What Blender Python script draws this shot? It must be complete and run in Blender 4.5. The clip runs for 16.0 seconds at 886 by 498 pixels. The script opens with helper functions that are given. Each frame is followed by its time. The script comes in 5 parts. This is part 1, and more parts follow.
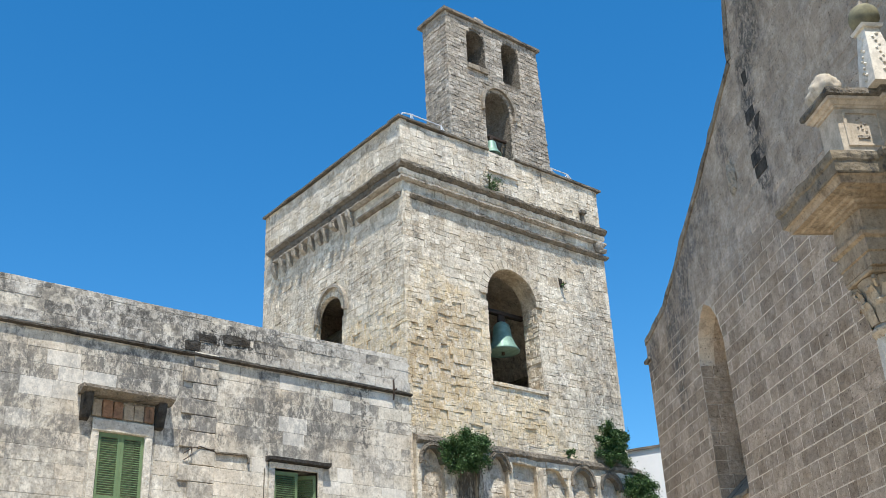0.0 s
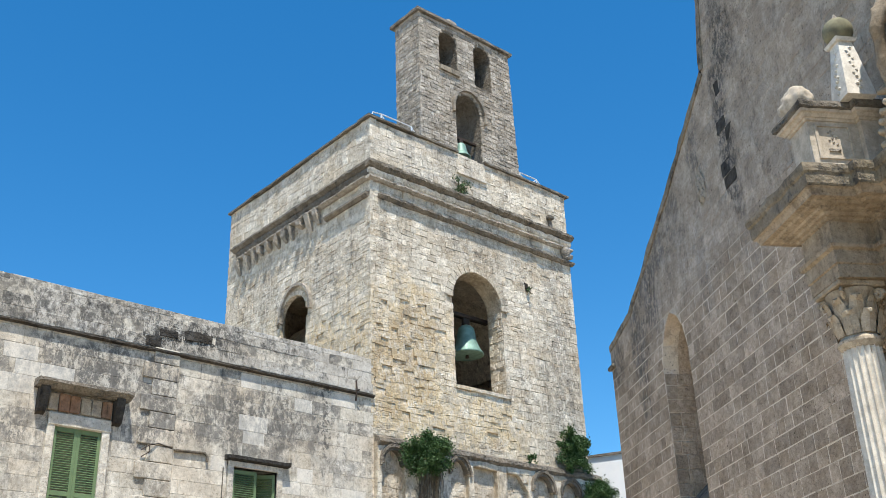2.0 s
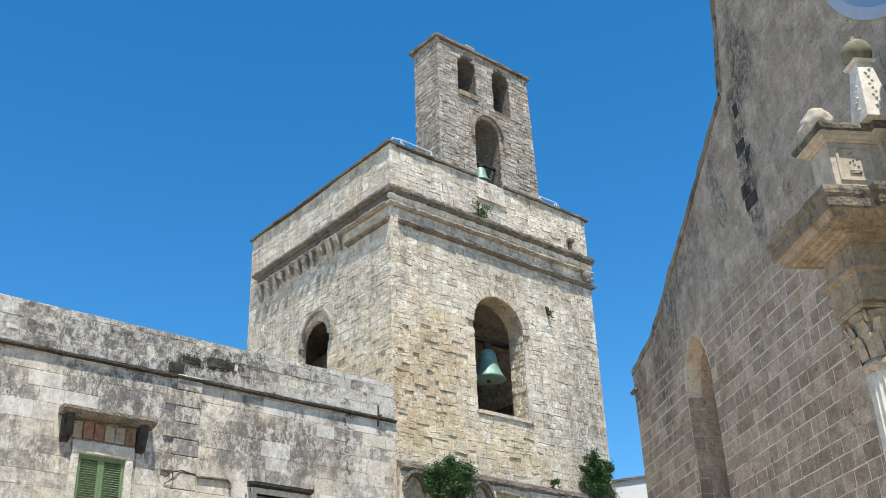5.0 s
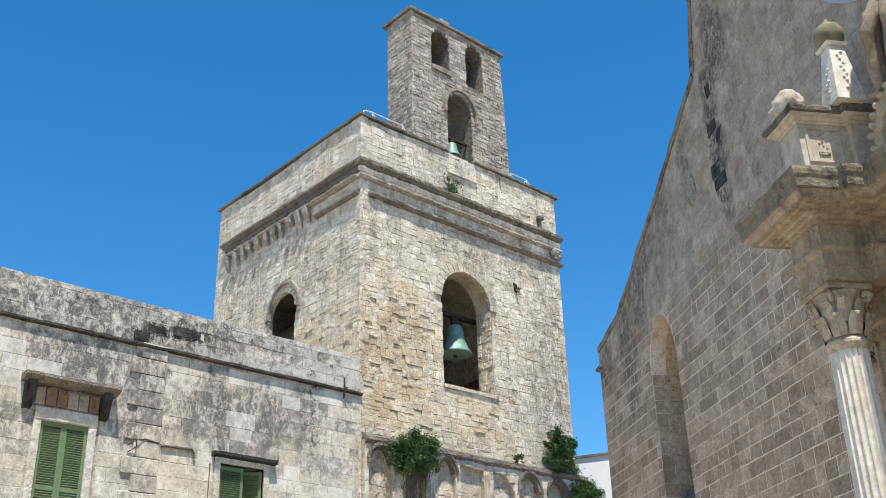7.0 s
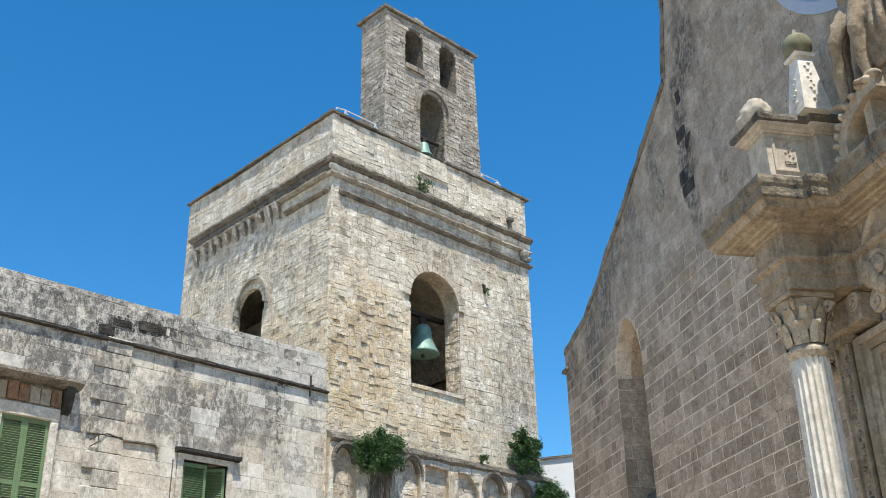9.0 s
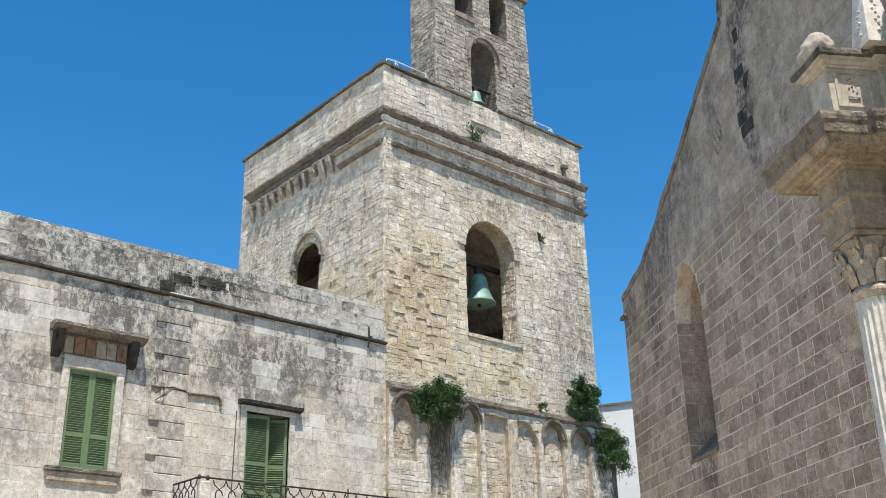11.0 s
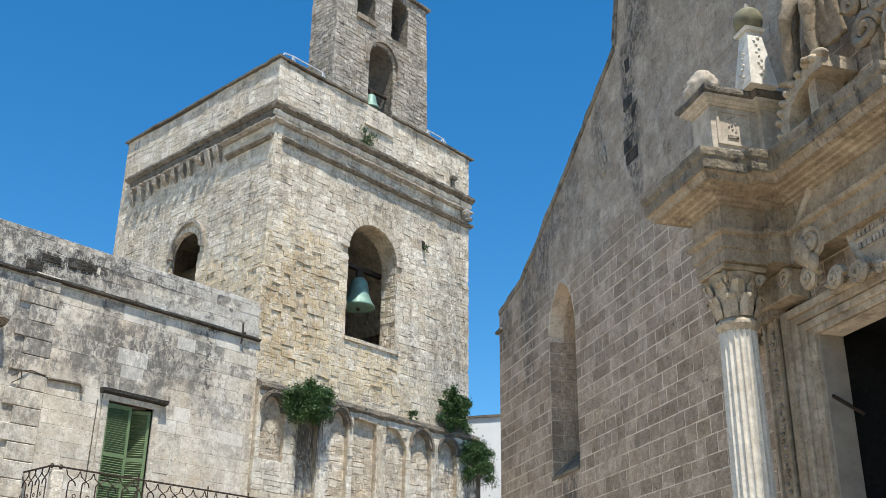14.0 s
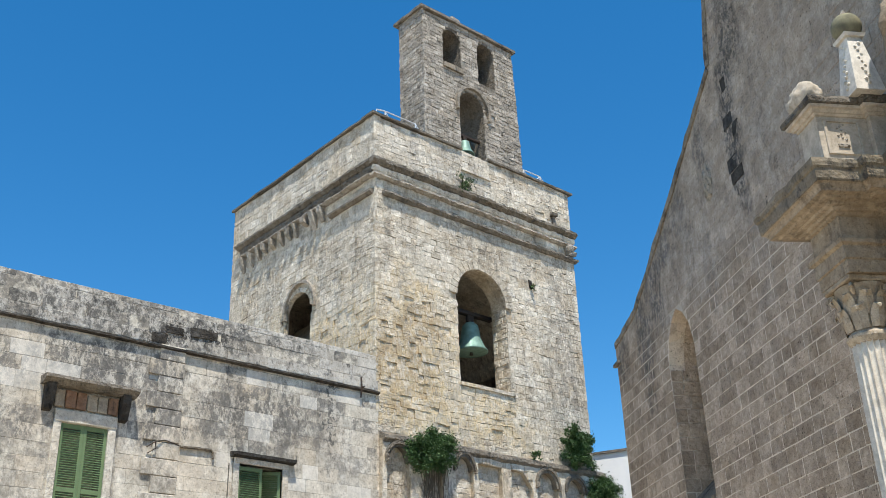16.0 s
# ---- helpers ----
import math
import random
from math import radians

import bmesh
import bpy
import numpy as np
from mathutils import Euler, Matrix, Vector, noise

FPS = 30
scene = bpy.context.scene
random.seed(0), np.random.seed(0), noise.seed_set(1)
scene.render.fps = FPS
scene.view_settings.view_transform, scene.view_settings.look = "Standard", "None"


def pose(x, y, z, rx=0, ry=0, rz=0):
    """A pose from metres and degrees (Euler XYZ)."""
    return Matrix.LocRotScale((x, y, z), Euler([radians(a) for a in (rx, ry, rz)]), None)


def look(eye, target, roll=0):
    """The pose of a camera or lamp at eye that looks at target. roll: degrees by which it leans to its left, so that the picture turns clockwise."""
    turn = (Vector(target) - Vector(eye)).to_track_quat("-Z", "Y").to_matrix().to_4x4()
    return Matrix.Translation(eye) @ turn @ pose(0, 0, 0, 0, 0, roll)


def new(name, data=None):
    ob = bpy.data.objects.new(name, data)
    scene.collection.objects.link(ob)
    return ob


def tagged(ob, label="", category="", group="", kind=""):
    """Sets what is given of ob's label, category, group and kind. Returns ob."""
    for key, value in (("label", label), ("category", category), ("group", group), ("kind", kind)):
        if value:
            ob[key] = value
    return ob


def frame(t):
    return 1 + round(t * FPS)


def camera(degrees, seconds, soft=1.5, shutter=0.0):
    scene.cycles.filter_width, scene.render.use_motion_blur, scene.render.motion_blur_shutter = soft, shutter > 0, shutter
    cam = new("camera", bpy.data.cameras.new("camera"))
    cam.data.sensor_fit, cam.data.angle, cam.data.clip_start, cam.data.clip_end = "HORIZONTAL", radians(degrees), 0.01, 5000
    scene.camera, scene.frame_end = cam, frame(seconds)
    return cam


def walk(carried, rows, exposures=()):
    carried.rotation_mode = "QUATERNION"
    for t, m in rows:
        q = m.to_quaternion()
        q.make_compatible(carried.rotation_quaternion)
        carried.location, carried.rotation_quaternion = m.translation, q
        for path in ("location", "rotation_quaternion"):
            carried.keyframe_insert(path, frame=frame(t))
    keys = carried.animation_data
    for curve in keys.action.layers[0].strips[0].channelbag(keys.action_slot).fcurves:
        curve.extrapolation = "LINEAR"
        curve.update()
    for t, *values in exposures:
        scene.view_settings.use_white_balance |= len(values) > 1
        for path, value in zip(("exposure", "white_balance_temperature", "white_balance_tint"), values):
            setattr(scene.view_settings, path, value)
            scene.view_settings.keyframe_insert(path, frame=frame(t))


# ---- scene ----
cam = camera(46.61, 16.0, 0.7)
# seconds, x, y, z, heading, pitch, roll
ROWS = [
    (0.0, -0.017, -0.110, 1.591, -39.643, 25.143, 2.892),
    (0.5, 0.046, -0.026, 1.623, -39.864, 23.998, 1.904),
    (1.0, 0.021, -0.007, 1.619, -42.029, 26.019, 2.208),
    (1.5, -0.002, -0.009, 1.623, -42.189, 26.134, 2.344),
    (2.0, 0.009, 0.006, 1.631, -41.811, 25.174, 2.176),
    (2.5, -0.024, -0.016, 1.626, -42.004, 25.444, 2.238),
    (3.0, 0.013, -0.009, 1.638, -41.265, 24.835, 1.952),
    (3.5, -0.019, -0.046, 1.633, -41.707, 25.007, 0.991),
    (4.0, -0.031, -0.070, 1.639, -40.025, 26.221, 1.950),
    (4.2, -0.005, -0.056, 1.640, -40.626, 26.569, 2.236),
    (6.3, -0.035, 0.009, 1.618, -40.037, 25.918, 1.488),
    (6.5, -0.014, 0.024, 1.605, -39.904, 25.585, 1.084),
    (7.0, -0.015, 0.015, 1.594, -42.499, 25.172, 1.721),
    (7.5, -0.017, 0.010, 1.605, -41.845, 23.947, 1.280),
    (8.0, 0.005, -0.008, 1.618, -42.737, 24.736, 1.712),
    (8.5, -0.010, -0.030, 1.608, -44.102, 25.409, 0.968),
    (9.0, 0.007, -0.024, 1.611, -44.267, 25.068, 1.251),
    (9.5, -0.021, -0.018, 1.590, -43.006, 25.181, 1.687),
    (10.0, -0.002, 0.025, 1.596, -41.640, 22.565, 0.901),
    (10.2, 0.028, 0.044, 1.590, -40.837, 22.326, 1.243),
    (12.3, 0.046, 0.020, 1.594, -41.750, 23.378, 1.161),
    (12.5, 0.047, 0.026, 1.628, -41.881, 24.062, 1.195),
    (13.0, 0.038, 0.040, 1.610, -42.014, 23.414, 1.026),
    (13.5, 0.060, 0.048, 1.613, -44.941, 23.099, -0.038),
    (14.0, 0.106, 0.023, 1.624, -47.816, 22.671, -0.679),
    (14.5, 0.030, -0.005, 1.595, -47.010, 20.390, -0.428),
    (15.0, -0.000, 0.000, 1.600, -42.000, 21.298, 0.989),
    (15.5, -0.044, 0.045, 1.558, -41.081, 21.811, 1.134),
    (16.0, -0.069, 0.074, 1.598, -41.776, 25.082, 2.193),
]
walk(cam, [(t, pose(x, y, z, 90 + pitch, 0, heading) @ pose(0, 0, 0, 0, 0, -roll)) for t, x, y, z, heading, pitch, roll in ROWS],
     ((0.0, 0.46), (8.0, 0.46), (10.2, 0.42), (12.5, 0.33), (13.0, 0.37), (13.5, 0.43), (14.0, 0.38), (14.5, 0.4), (15.0, 0.38), (15.5, 0.33), (16.0, 0.34)))

# ---- world, sun ----
SUN = Vector((-0.185, -0.335, 0.925)).normalized()
world = bpy.data.worlds.new("sky")
scene.world = world
world.use_nodes = True
wn = world.node_tree
sky = wn.nodes.new("ShaderNodeTexSky")
sky.sky_type, sky.sun_disc = "NISHITA", False
sky.sun_elevation = math.asin(SUN.z)
sky.sun_rotation = math.atan2(SUN.x, SUN.y)
sky.air_density, sky.dust_density, sky.ozone_density, sky.altitude = 1.0, 0.1, 4.0, 100
wn.nodes["Background"].inputs["Strength"].default_value = 0.14
deep = wn.nodes.new("ShaderNodeHueSaturation")
deep.inputs["Saturation"].default_value = 1.33
deep.inputs["Hue"].default_value = 0.495
deep.inputs["Value"].default_value = 1.0
wn.links.new(sky.outputs[0], deep.inputs["Color"])
wn.links.new(deep.outputs[0], wn.nodes["Background"].inputs["Color"])
sun = new("sun", bpy.data.lights.new("sun", "SUN"))
sun.data.energy, sun.data.angle, sun.data.color = 5.1, radians(0.53), (1.0, 0.95, 0.87)
sun.matrix_world = look(SUN * 60, (0, 0, 0))


# ---- materials ----
class Nodes:
    """A short way to write node trees."""

    def __init__(self, name):
        self.mat = bpy.data.materials.new(name)
        self.mat.use_nodes = True
        self.tree = self.mat.node_tree
        self.bsdf = self.tree.nodes["Principled BSDF"]
        geo = self.tree.nodes.new("ShaderNodeNewGeometry")
        self.pos, self.island = geo.outputs["Position"], geo.outputs["Random Per Island"]
        self.rand = self.tree.nodes.new("ShaderNodeObjectInfo").outputs["Random"]

    def put(self, socket, value):
        if isinstance(value, bpy.types.NodeSocket):
            self.tree.links.new(value, socket)
        else:
            socket.default_value = value

    def math(self, op, a, b=0.0, c=0.0):
        n = self.tree.nodes.new("ShaderNodeMath")
        n.operation = op
        for i, v in enumerate((a, b, c)):
            self.put(n.inputs[i], v)
        return n.outputs[0]

    def scaled(self, v, s):
        n = self.tree.nodes.new("ShaderNodeVectorMath")
        n.operation = "MULTIPLY"
        self.put(n.inputs[0], v)
        n.inputs[1].default_value = s
        return n.outputs[0]

    def noise(self, scale, detail=4.0, rough=0.6, stretch=None, shift=None):
        n = self.tree.nodes.new("ShaderNodeTexNoise")
        v = self.pos if stretch is None else self.scaled(self.pos, stretch)
        if shift is not None:
            a = self.tree.nodes.new("ShaderNodeVectorMath")
            a.operation = "ADD"
            self.put(a.inputs[0], v)
            a.inputs[1].default_value = shift
            v = a.outputs[0]
        self.put(n.inputs["Vector"], v)
        n.inputs["Scale"].default_value = scale
        n.inputs["Detail"].default_value = detail
        n.inputs["Roughness"].default_value = rough
        return n.outputs[0]

    def voronoi(self, scale, feature="F1", stretch=None):
        n = self.tree.nodes.new("ShaderNodeTexVoronoi")
        n.feature = feature
        self.put(n.inputs["Vector"], self.pos if stretch is None else self.scaled(self.pos, stretch))
        n.inputs["Scale"].default_value = scale
        return n.outputs["Distance"]

    def ramp(self, v, lo, hi, a=0.0, b=1.0):
        n = self.tree.nodes.new("ShaderNodeMapRange")
        n.interpolation_type = "SMOOTHSTEP"
        self.put(n.inputs[0], v)
        for i, x in enumerate((lo, hi, a, b)):
            n.inputs[i + 1].default_value = x
        return n.outputs[0]

    def mix(self, fac, a, b, blend="MIX"):
        n = self.tree.nodes.new("ShaderNodeMix")
        n.data_type, n.blend_type = "RGBA", blend
        self.put(n.inputs[0], fac)
        self.put(n.inputs[6], a if isinstance(a, bpy.types.NodeSocket) else (*a, 1))
        self.put(n.inputs[7], b if isinstance(b, bpy.types.NodeSocket) else (*b, 1))
        return n.outputs[2]

    def bump(self, height, strength=0.5, distance=0.02, under=None):
        n = self.tree.nodes.new("ShaderNodeBump")
        n.inputs["Strength"].default_value, n.inputs["Distance"].default_value = strength, distance
        self.put(n.inputs["Height"], height)
        if under is not None:
            self.put(n.inputs["Normal"], under)
        return n.outputs[0]

    def done(self, colour, rough=0.9, normal=None, metal=0.0):
        self.put(self.bsdf.inputs["Base Color"], colour if isinstance(colour, bpy.types.NodeSocket) else (*colour, 1))
        self.put(self.bsdf.inputs["Roughness"], rough)
        self.bsdf.inputs["Metallic"].default_value = metal
        self.bsdf.inputs["Specular IOR Level"].default_value = 0.25
        if normal is not None:
            self.put(self.bsdf.inputs["Normal"], normal)
        return self.mat

    def height_z(self):
        n = self.tree.nodes.new("ShaderNodeSeparateXYZ")
        self.put(n.inputs[0], self.pos)
        return n.outputs[2]


def stone(name, light, dark, ochre, ochre_amount=0.3, lichen=0.35, lichen_colour=(0.07, 0.068, 0.062), band=None, pits=0.5, streak=(2.2, 2.2, 0.35), stains_and_shade=(), along=(1, 0, 0), relief=1.0, rubble=0.0, blocks=0.0, mottle=0.4, fresh=0.0, wash=None, mortar=None, speckle=0.75):
    """Limestone: each block has its own tone; warm blotches, dark lichen streaks, grain and pits."""
    n = Nodes(name)
    tone = n.math("FRACT", n.math("ADD", n.rand, n.math("MULTIPLY", n.island, 7.31)))
    base = n.mix(tone, dark, light)
    big = n.noise(0.55, 5, 0.6)
    base = n.mix(n.math("MULTIPLY", n.ramp(big, 0.45, 0.68), ochre_amount), base, ochre)
    second = n.math("FRACT", n.math("MULTIPLY", tone, 17.7))
    base = n.mix(n.math("MULTIPLY", n.ramp(second, 0.7, 1.0), ochre_amount), base, ochre)
    if fresh:
        clean = n.ramp(n.math("FRACT", n.math("MULTIPLY", tone, 29.3)), 0.91, 0.94, 0.0, fresh)
    fine = n.noise(9.0, 6, 0.7)
    base = n.mix(n.ramp(fine, 0.38, 0.64, 0.0, 0.5), base, n.mix(1.0, base, (0.55, 0.53, 0.5), "MULTIPLY"))
    st = n.noise(1.0, 8, 0.72, stretch=streak)
    grime = n.ramp(st, 0.46, 0.62)
    if band is not None:
        high = n.ramp(n.height_z(), band[0], band[1], 0.12, 1.0)
        grime = n.math("MULTIPLY", grime, high)
        some = n.ramp(n.math("FRACT", n.math("MULTIPLY", tone, 5.37)), 0.55, 0.9)
        mossy = n.math("MULTIPLY", n.math("MULTIPLY", some, high), n.ramp(n.noise(4.0, 9, 0.8, shift=(3, 3, 7)), 0.4, 0.58))
        base = n.mix(n.math("MULTIPLY", mossy, blocks), base, lichen_colour)
    if wash is not None:
        # old limewash that still covers the upper wall
        wash_colour, low, top, amount = wash
        edge = n.math("ADD", n.height_z(), n.math("MULTIPLY", n.math("SUBTRACT", n.noise(0.7, 6, 0.7, shift=(9, 2, 6)), 0.5), 3.0))
        base = n.mix(n.ramp(edge, low, top, 0.0, amount), base, wash_colour)
    spots = n.ramp(n.noise(5.5, 8, 0.78, shift=(13, 5, 2)), 0.47, 0.58)
    grime = n.math("MULTIPLY", n.math("MULTIPLY", grime, n.math("ADD", n.math("MULTIPLY", spots, 0.85), 0.2)), lichen)
    base = n.mix(grime, base, lichen_colour)
    if stains_and_shade:
        d = n.tree.nodes.new("ShaderNodeVectorMath")
        d.operation = "DOT_PRODUCT"
        n.put(d.inputs[0], n.pos)
        d.inputs[1].default_value = along
        wob = n.math("MULTIPLY", n.math("SUBTRACT", n.noise(1.6, 7, 0.7, shift=(7, 1, 4)), 0.5), 2.6)
        speck = n.ramp(n.noise(8.0, 9, 0.88, shift=(2, 8, 3), stretch=(1, 1, 0.6)), 0.455, 0.535, 0.1, 1.0)
        for cx, cz, rx, rz, amount, colour in stains_and_shade:
            ex = n.math("POWER", n.math("DIVIDE", n.math("SUBTRACT", d.outputs["Value"], cx), rx), 2.0)
            ez = n.math("POWER", n.math("DIVIDE", n.math("SUBTRACT", n.height_z(), cz), rz), 2.0)
            r = n.math("ADD", n.math("SQRT", n.math("ADD", ex, ez)), wob)
            base = n.mix(n.math("MULTIPLY", n.math("MULTIPLY", n.ramp(r, 0.45, 1.15, 1.0, 0.0), speck), amount), base, colour)
    patch = n.noise(2.4, 9, 0.8, shift=(31, 12, 6))
    base = n.mix(n.ramp(patch, 0.42, 0.6, mottle, 0.0), base, n.mix(1.0, base, (0.55, 0.5, 0.44), "MULTIPLY"))
    base = n.mix(n.ramp(patch, 0.54, 0.7, 0.0, mottle), base, n.mix(1.0, base, (1.3, 1.32, 1.34), "MULTIPLY"))
    # fine specks make up in colour for shading the weak bump leaves out
    tiny = n.ramp(n.noise(21.0, 9, 0.85, shift=(1, 4, 9)), 0.53, 0.61)
    base = n.mix(n.math("MULTIPLY", tiny, speckle), base, n.mix(1.0, base, (0.42, 0.40, 0.37), "MULTIPLY"))
    pale = n.ramp(n.noise(13.0, 8, 0.8, shift=(11, 2, 5)), 0.57, 0.68)
    base = n.mix(n.math("MULTIPLY", pale, 0.55), base, n.mix(1.0, base, (1.35, 1.35, 1.35), "MULTIPLY"))
    if fresh:
        base = n.mix(clean, base, n.mix(fine, (0.86, 0.83, 0.76), (0.66, 0.63, 0.56)))
    if mortar is not None:
        pale_joint, low, top = mortar
        shown = n.math("MULTIPLY", n.ramp(n.height_z(), top, low, 0.0, 1.0), n.ramp(n.noise(1.3, 6, 0.75), 0.36, 0.52, 0.1, 1.0))
        base = n.mix(shown, base, n.mix(n.noise(8.0, 6), pale_joint, tuple(c * 0.68 for c in pale_joint)))
    # pits are bumped, and their inner shade is put into the colour too
    hole = n.ramp(n.voronoi(14.0), 0.08, 0.22, 1.0, 0.0)
    hole = n.math("MULTIPLY", hole, n.ramp(n.noise(2.3, 3, 0.5, shift=(3, 9, 1)), 0.5, 0.62))
    base = n.mix(n.math("MULTIPLY", hole, pits), base, n.mix(1.0, base, (0.35, 0.33, 0.3), "MULTIPLY"))
    deep = hole
    if rubble:
        crack = n.ramp(n.voronoi(4.2, "DISTANCE_TO_EDGE", (1, 1, 2.1)), 0.0, 0.075, 1.0, 0.0)
        where = n.ramp(n.noise(1.1, 5, 0.65, shift=(21, 3, 8)), 0.44, 0.58)
        crack = n.math("MULTIPLY", n.math("MULTIPLY", crack, where), rubble)
        base = n.mix(n.math("MULTIPLY", crack, 0.4), base, n.mix(1.0, base, (0.42, 0.34, 0.24), "MULTIPLY"))
        pocket = n.ramp(n.noise(3.4, 7, 0.8, shift=(5, 17, 2), stretch=(1, 1, 2.2)), 0.62, 0.68)
        pocket = n.math("MULTIPLY", pocket, rubble)
        base = n.mix(n.math("MULTIPLY", pocket, 0.75), base, n.mix(1.0, base, (0.42, 0.31, 0.18), "MULTIPLY"))
        deep = n.math("ADD", n.math("ADD", hole, n.math("MULTIPLY", crack, 0.55)), pocket)
    rough = n.bump(n.math("SUBTRACT", n.noise(14.0, 4, 0.6), n.math("MULTIPLY", deep, pits)), min(1.0, 0.6 * relief), 0.035 * relief)
    rough = n.bump(n.noise(5.0, 5, 0.62), min(1.0, 0.55 * relief), 0.09 * relief, rough)
    return n.done(base, 0.92, rough)


def plain(name, a, b, scale=6.0, rough=0.7, metal=0.0, bumps=0.25):
    """A surface of two close tones, with a fine grain."""
    n = Nodes(name)
    tone = n.math("ADD", n.math("MULTIPLY", n.ramp(n.noise(scale, 6, 0.65), 0.3, 0.7), 0.8), n.math("MULTIPLY", n.rand, 0.2))
    return n.done(n.mix(tone, a, b), n.ramp(n.noise(scale * 2, 3), 0.3, 0.7, rough * 0.85, min(1.0, rough * 1.1)), n.bump(n.noise(scale * 6, 5), bumps, 0.01), metal)


GREY, SOOT_AND_SHADE, OCHRE, BROWN = (0.16, 0.152, 0.138), (0.06, 0.057, 0.052), (0.76, 0.60, 0.36), (0.34, 0.23, 0.12)
CU = (0.5299, 0.8480, 0)   # along the church facade
# the dark patch at x 22.5 is painted shade below the end shrub
M_TOWER = stone("tower_limestone", (0.90, 0.83, 0.70), (0.63, 0.565, 0.455), (0.68, 0.53, 0.34), 0.3, 0.55, mottle=0.5, pits=1.0, relief=1.0, rubble=0.7, stains_and_shade=(
    (16.25, 6.9, 0.55, 1.3, 0.85, SOOT_AND_SHADE), (21.6, 11.2, 0.9, 3.6, 0.55, GREY), (15.8, 10.2, 2.2, 2.6, 0.75, OCHRE), (17.3, 8.9, 3.0, 1.1, 0.55, OCHRE), (15.6, 9.9, 1.2, 1.3, 0.4, BROWN), (16.2, 11.3, 0.8, 0.7, 0.4, BROWN), (18.8, 9.0, 1.2, 0.7, 0.45, OCHRE), (18.3, 5.2, 0.35, 1.0, 0.6, OCHRE),
    (22.5, 6.0, 0.8, 1.3, 0.8, SOOT_AND_SHADE), (17.0, 16.4, 2.6, 0.7, 0.35, (0.62, 0.6, 0.56)), (19.4, 14.2, 3.5, 0.8, 0.3, GREY)))
# here too the x 22.5 patch paints the shrub's shade into the stone
M_ARCADE = stone("arcade_limestone", (0.88, 0.83, 0.72), (0.75, 0.70, 0.59), (0.62, 0.47, 0.28), 0.35, 0.55, pits=0.7, relief=0.9, rubble=0.35, stains_and_shade=(
    (16.25, 6.9, 0.55, 1.3, 0.85, SOOT_AND_SHADE), (18.3, 5.2, 0.35, 1.0, 0.6, OCHRE), (22.5, 6.0, 0.8, 1.3, 0.8, SOOT_AND_SHADE), (19.2, 7.2, 0.5, 0.6, 0.6, GREY), (17.6, 6.8, 0.12, 1.0, 0.6, GREY), (21.4, 7.0, 0.5, 0.8, 0.5, GREY)))
M_TOWER_JOINT = stone("tower_mortar", (0.66, 0.59, 0.47), (0.58, 0.51, 0.405), (0.5, 0.39, 0.25), 0.35, 0.5, mottle=0.5)
M_GABLE = stone("gable_limestone", (0.60, 0.55, 0.475), (0.36, 0.33, 0.28), (0.40, 0.31, 0.2), 0.2, 0.5, pits=0.9, relief=1.3, rubble=0.7)
M_HOUSE = stone("house_limestone", (0.84, 0.785, 0.675), (0.70, 0.65, 0.545), (0.60, 0.47, 0.32), 0.3, 0.95, (0.13, 0.125, 0.115), band=(4.6, 8.0), pits=0.5, relief=0.5, blocks=0.75, fresh=0.4, streak=(1.6, 1.6, 0.25), stains_and_shade=(
    (7.6, 8.5, 1.9, 0.5, 0.8, (0.12, 0.117, 0.11)), (5.3, 7.6, 1.7, 1.3, 0.85, (0.22, 0.21, 0.19)), (8.6, 7.9, 0.9, 1.1, 0.8, (0.2, 0.19, 0.175)), (4.6, 6.0, 0.7, 1.5, 0.6, (0.26, 0.235, 0.2)), (11.1, 7.9, 1.5, 0.9, 0.6, (0.24, 0.23, 0.2)), (12.2, 8.3, 1.3, 0.8, 0.5, GREY), (12.9, 5.9, 1.6, 1.5, 0.55, (0.80, 0.74, 0.62)), (9.9, 6.0, 0.9, 0.8, 0.45, (0.76, 0.66, 0.52)),
    (11.3, 8.0, 1.9, 1.0, 0.8, GREY), (5.6, 6.4, 1.2, 1.6, 0.5, GREY), (9.0, 5.6, 0.5, 1.4, 0.45, GREY), (8.3, 8.6, 1.6, 0.5, 0.75, GREY), (5.6, 8.3, 1.2, 0.8, 0.6, GREY), (9.2, 7.6, 0.5, 1.3, 0.55, GREY), (13.2, 5.2, 0.9, 0.8, 0.4, (0.62, 0.44, 0.25)), (13.9, 6.7, 0.7, 1.3, 0.35, (0.74, 0.7, 0.62))))
M_HOUSE_TOP = stone("house_parapet_stone", (0.70, 0.665, 0.59), (0.60, 0.565, 0.50), (0.5, 0.4, 0.26), 0.15, 1.0, (0.08, 0.078, 0.073), pits=0.9, relief=0.7, streak=(2.4, 2.4, 1.8), stains_and_shade=(
    (8.5, 9.6, 5.0, 0.7, 0.85, (0.10, 0.097, 0.09)), (8.93, 9.27, 0.42, 0.24, 1.0, SOOT_AND_SHADE), (9.3, 9.52, 0.46, 0.2, 1.0, SOOT_AND_SHADE), (9.97, 9.57, 0.7, 0.24, 1.0, SOOT_AND_SHADE), (14.0, 9.5, 0.9, 0.6, 0.6, (0.66, 0.62, 0.55))))
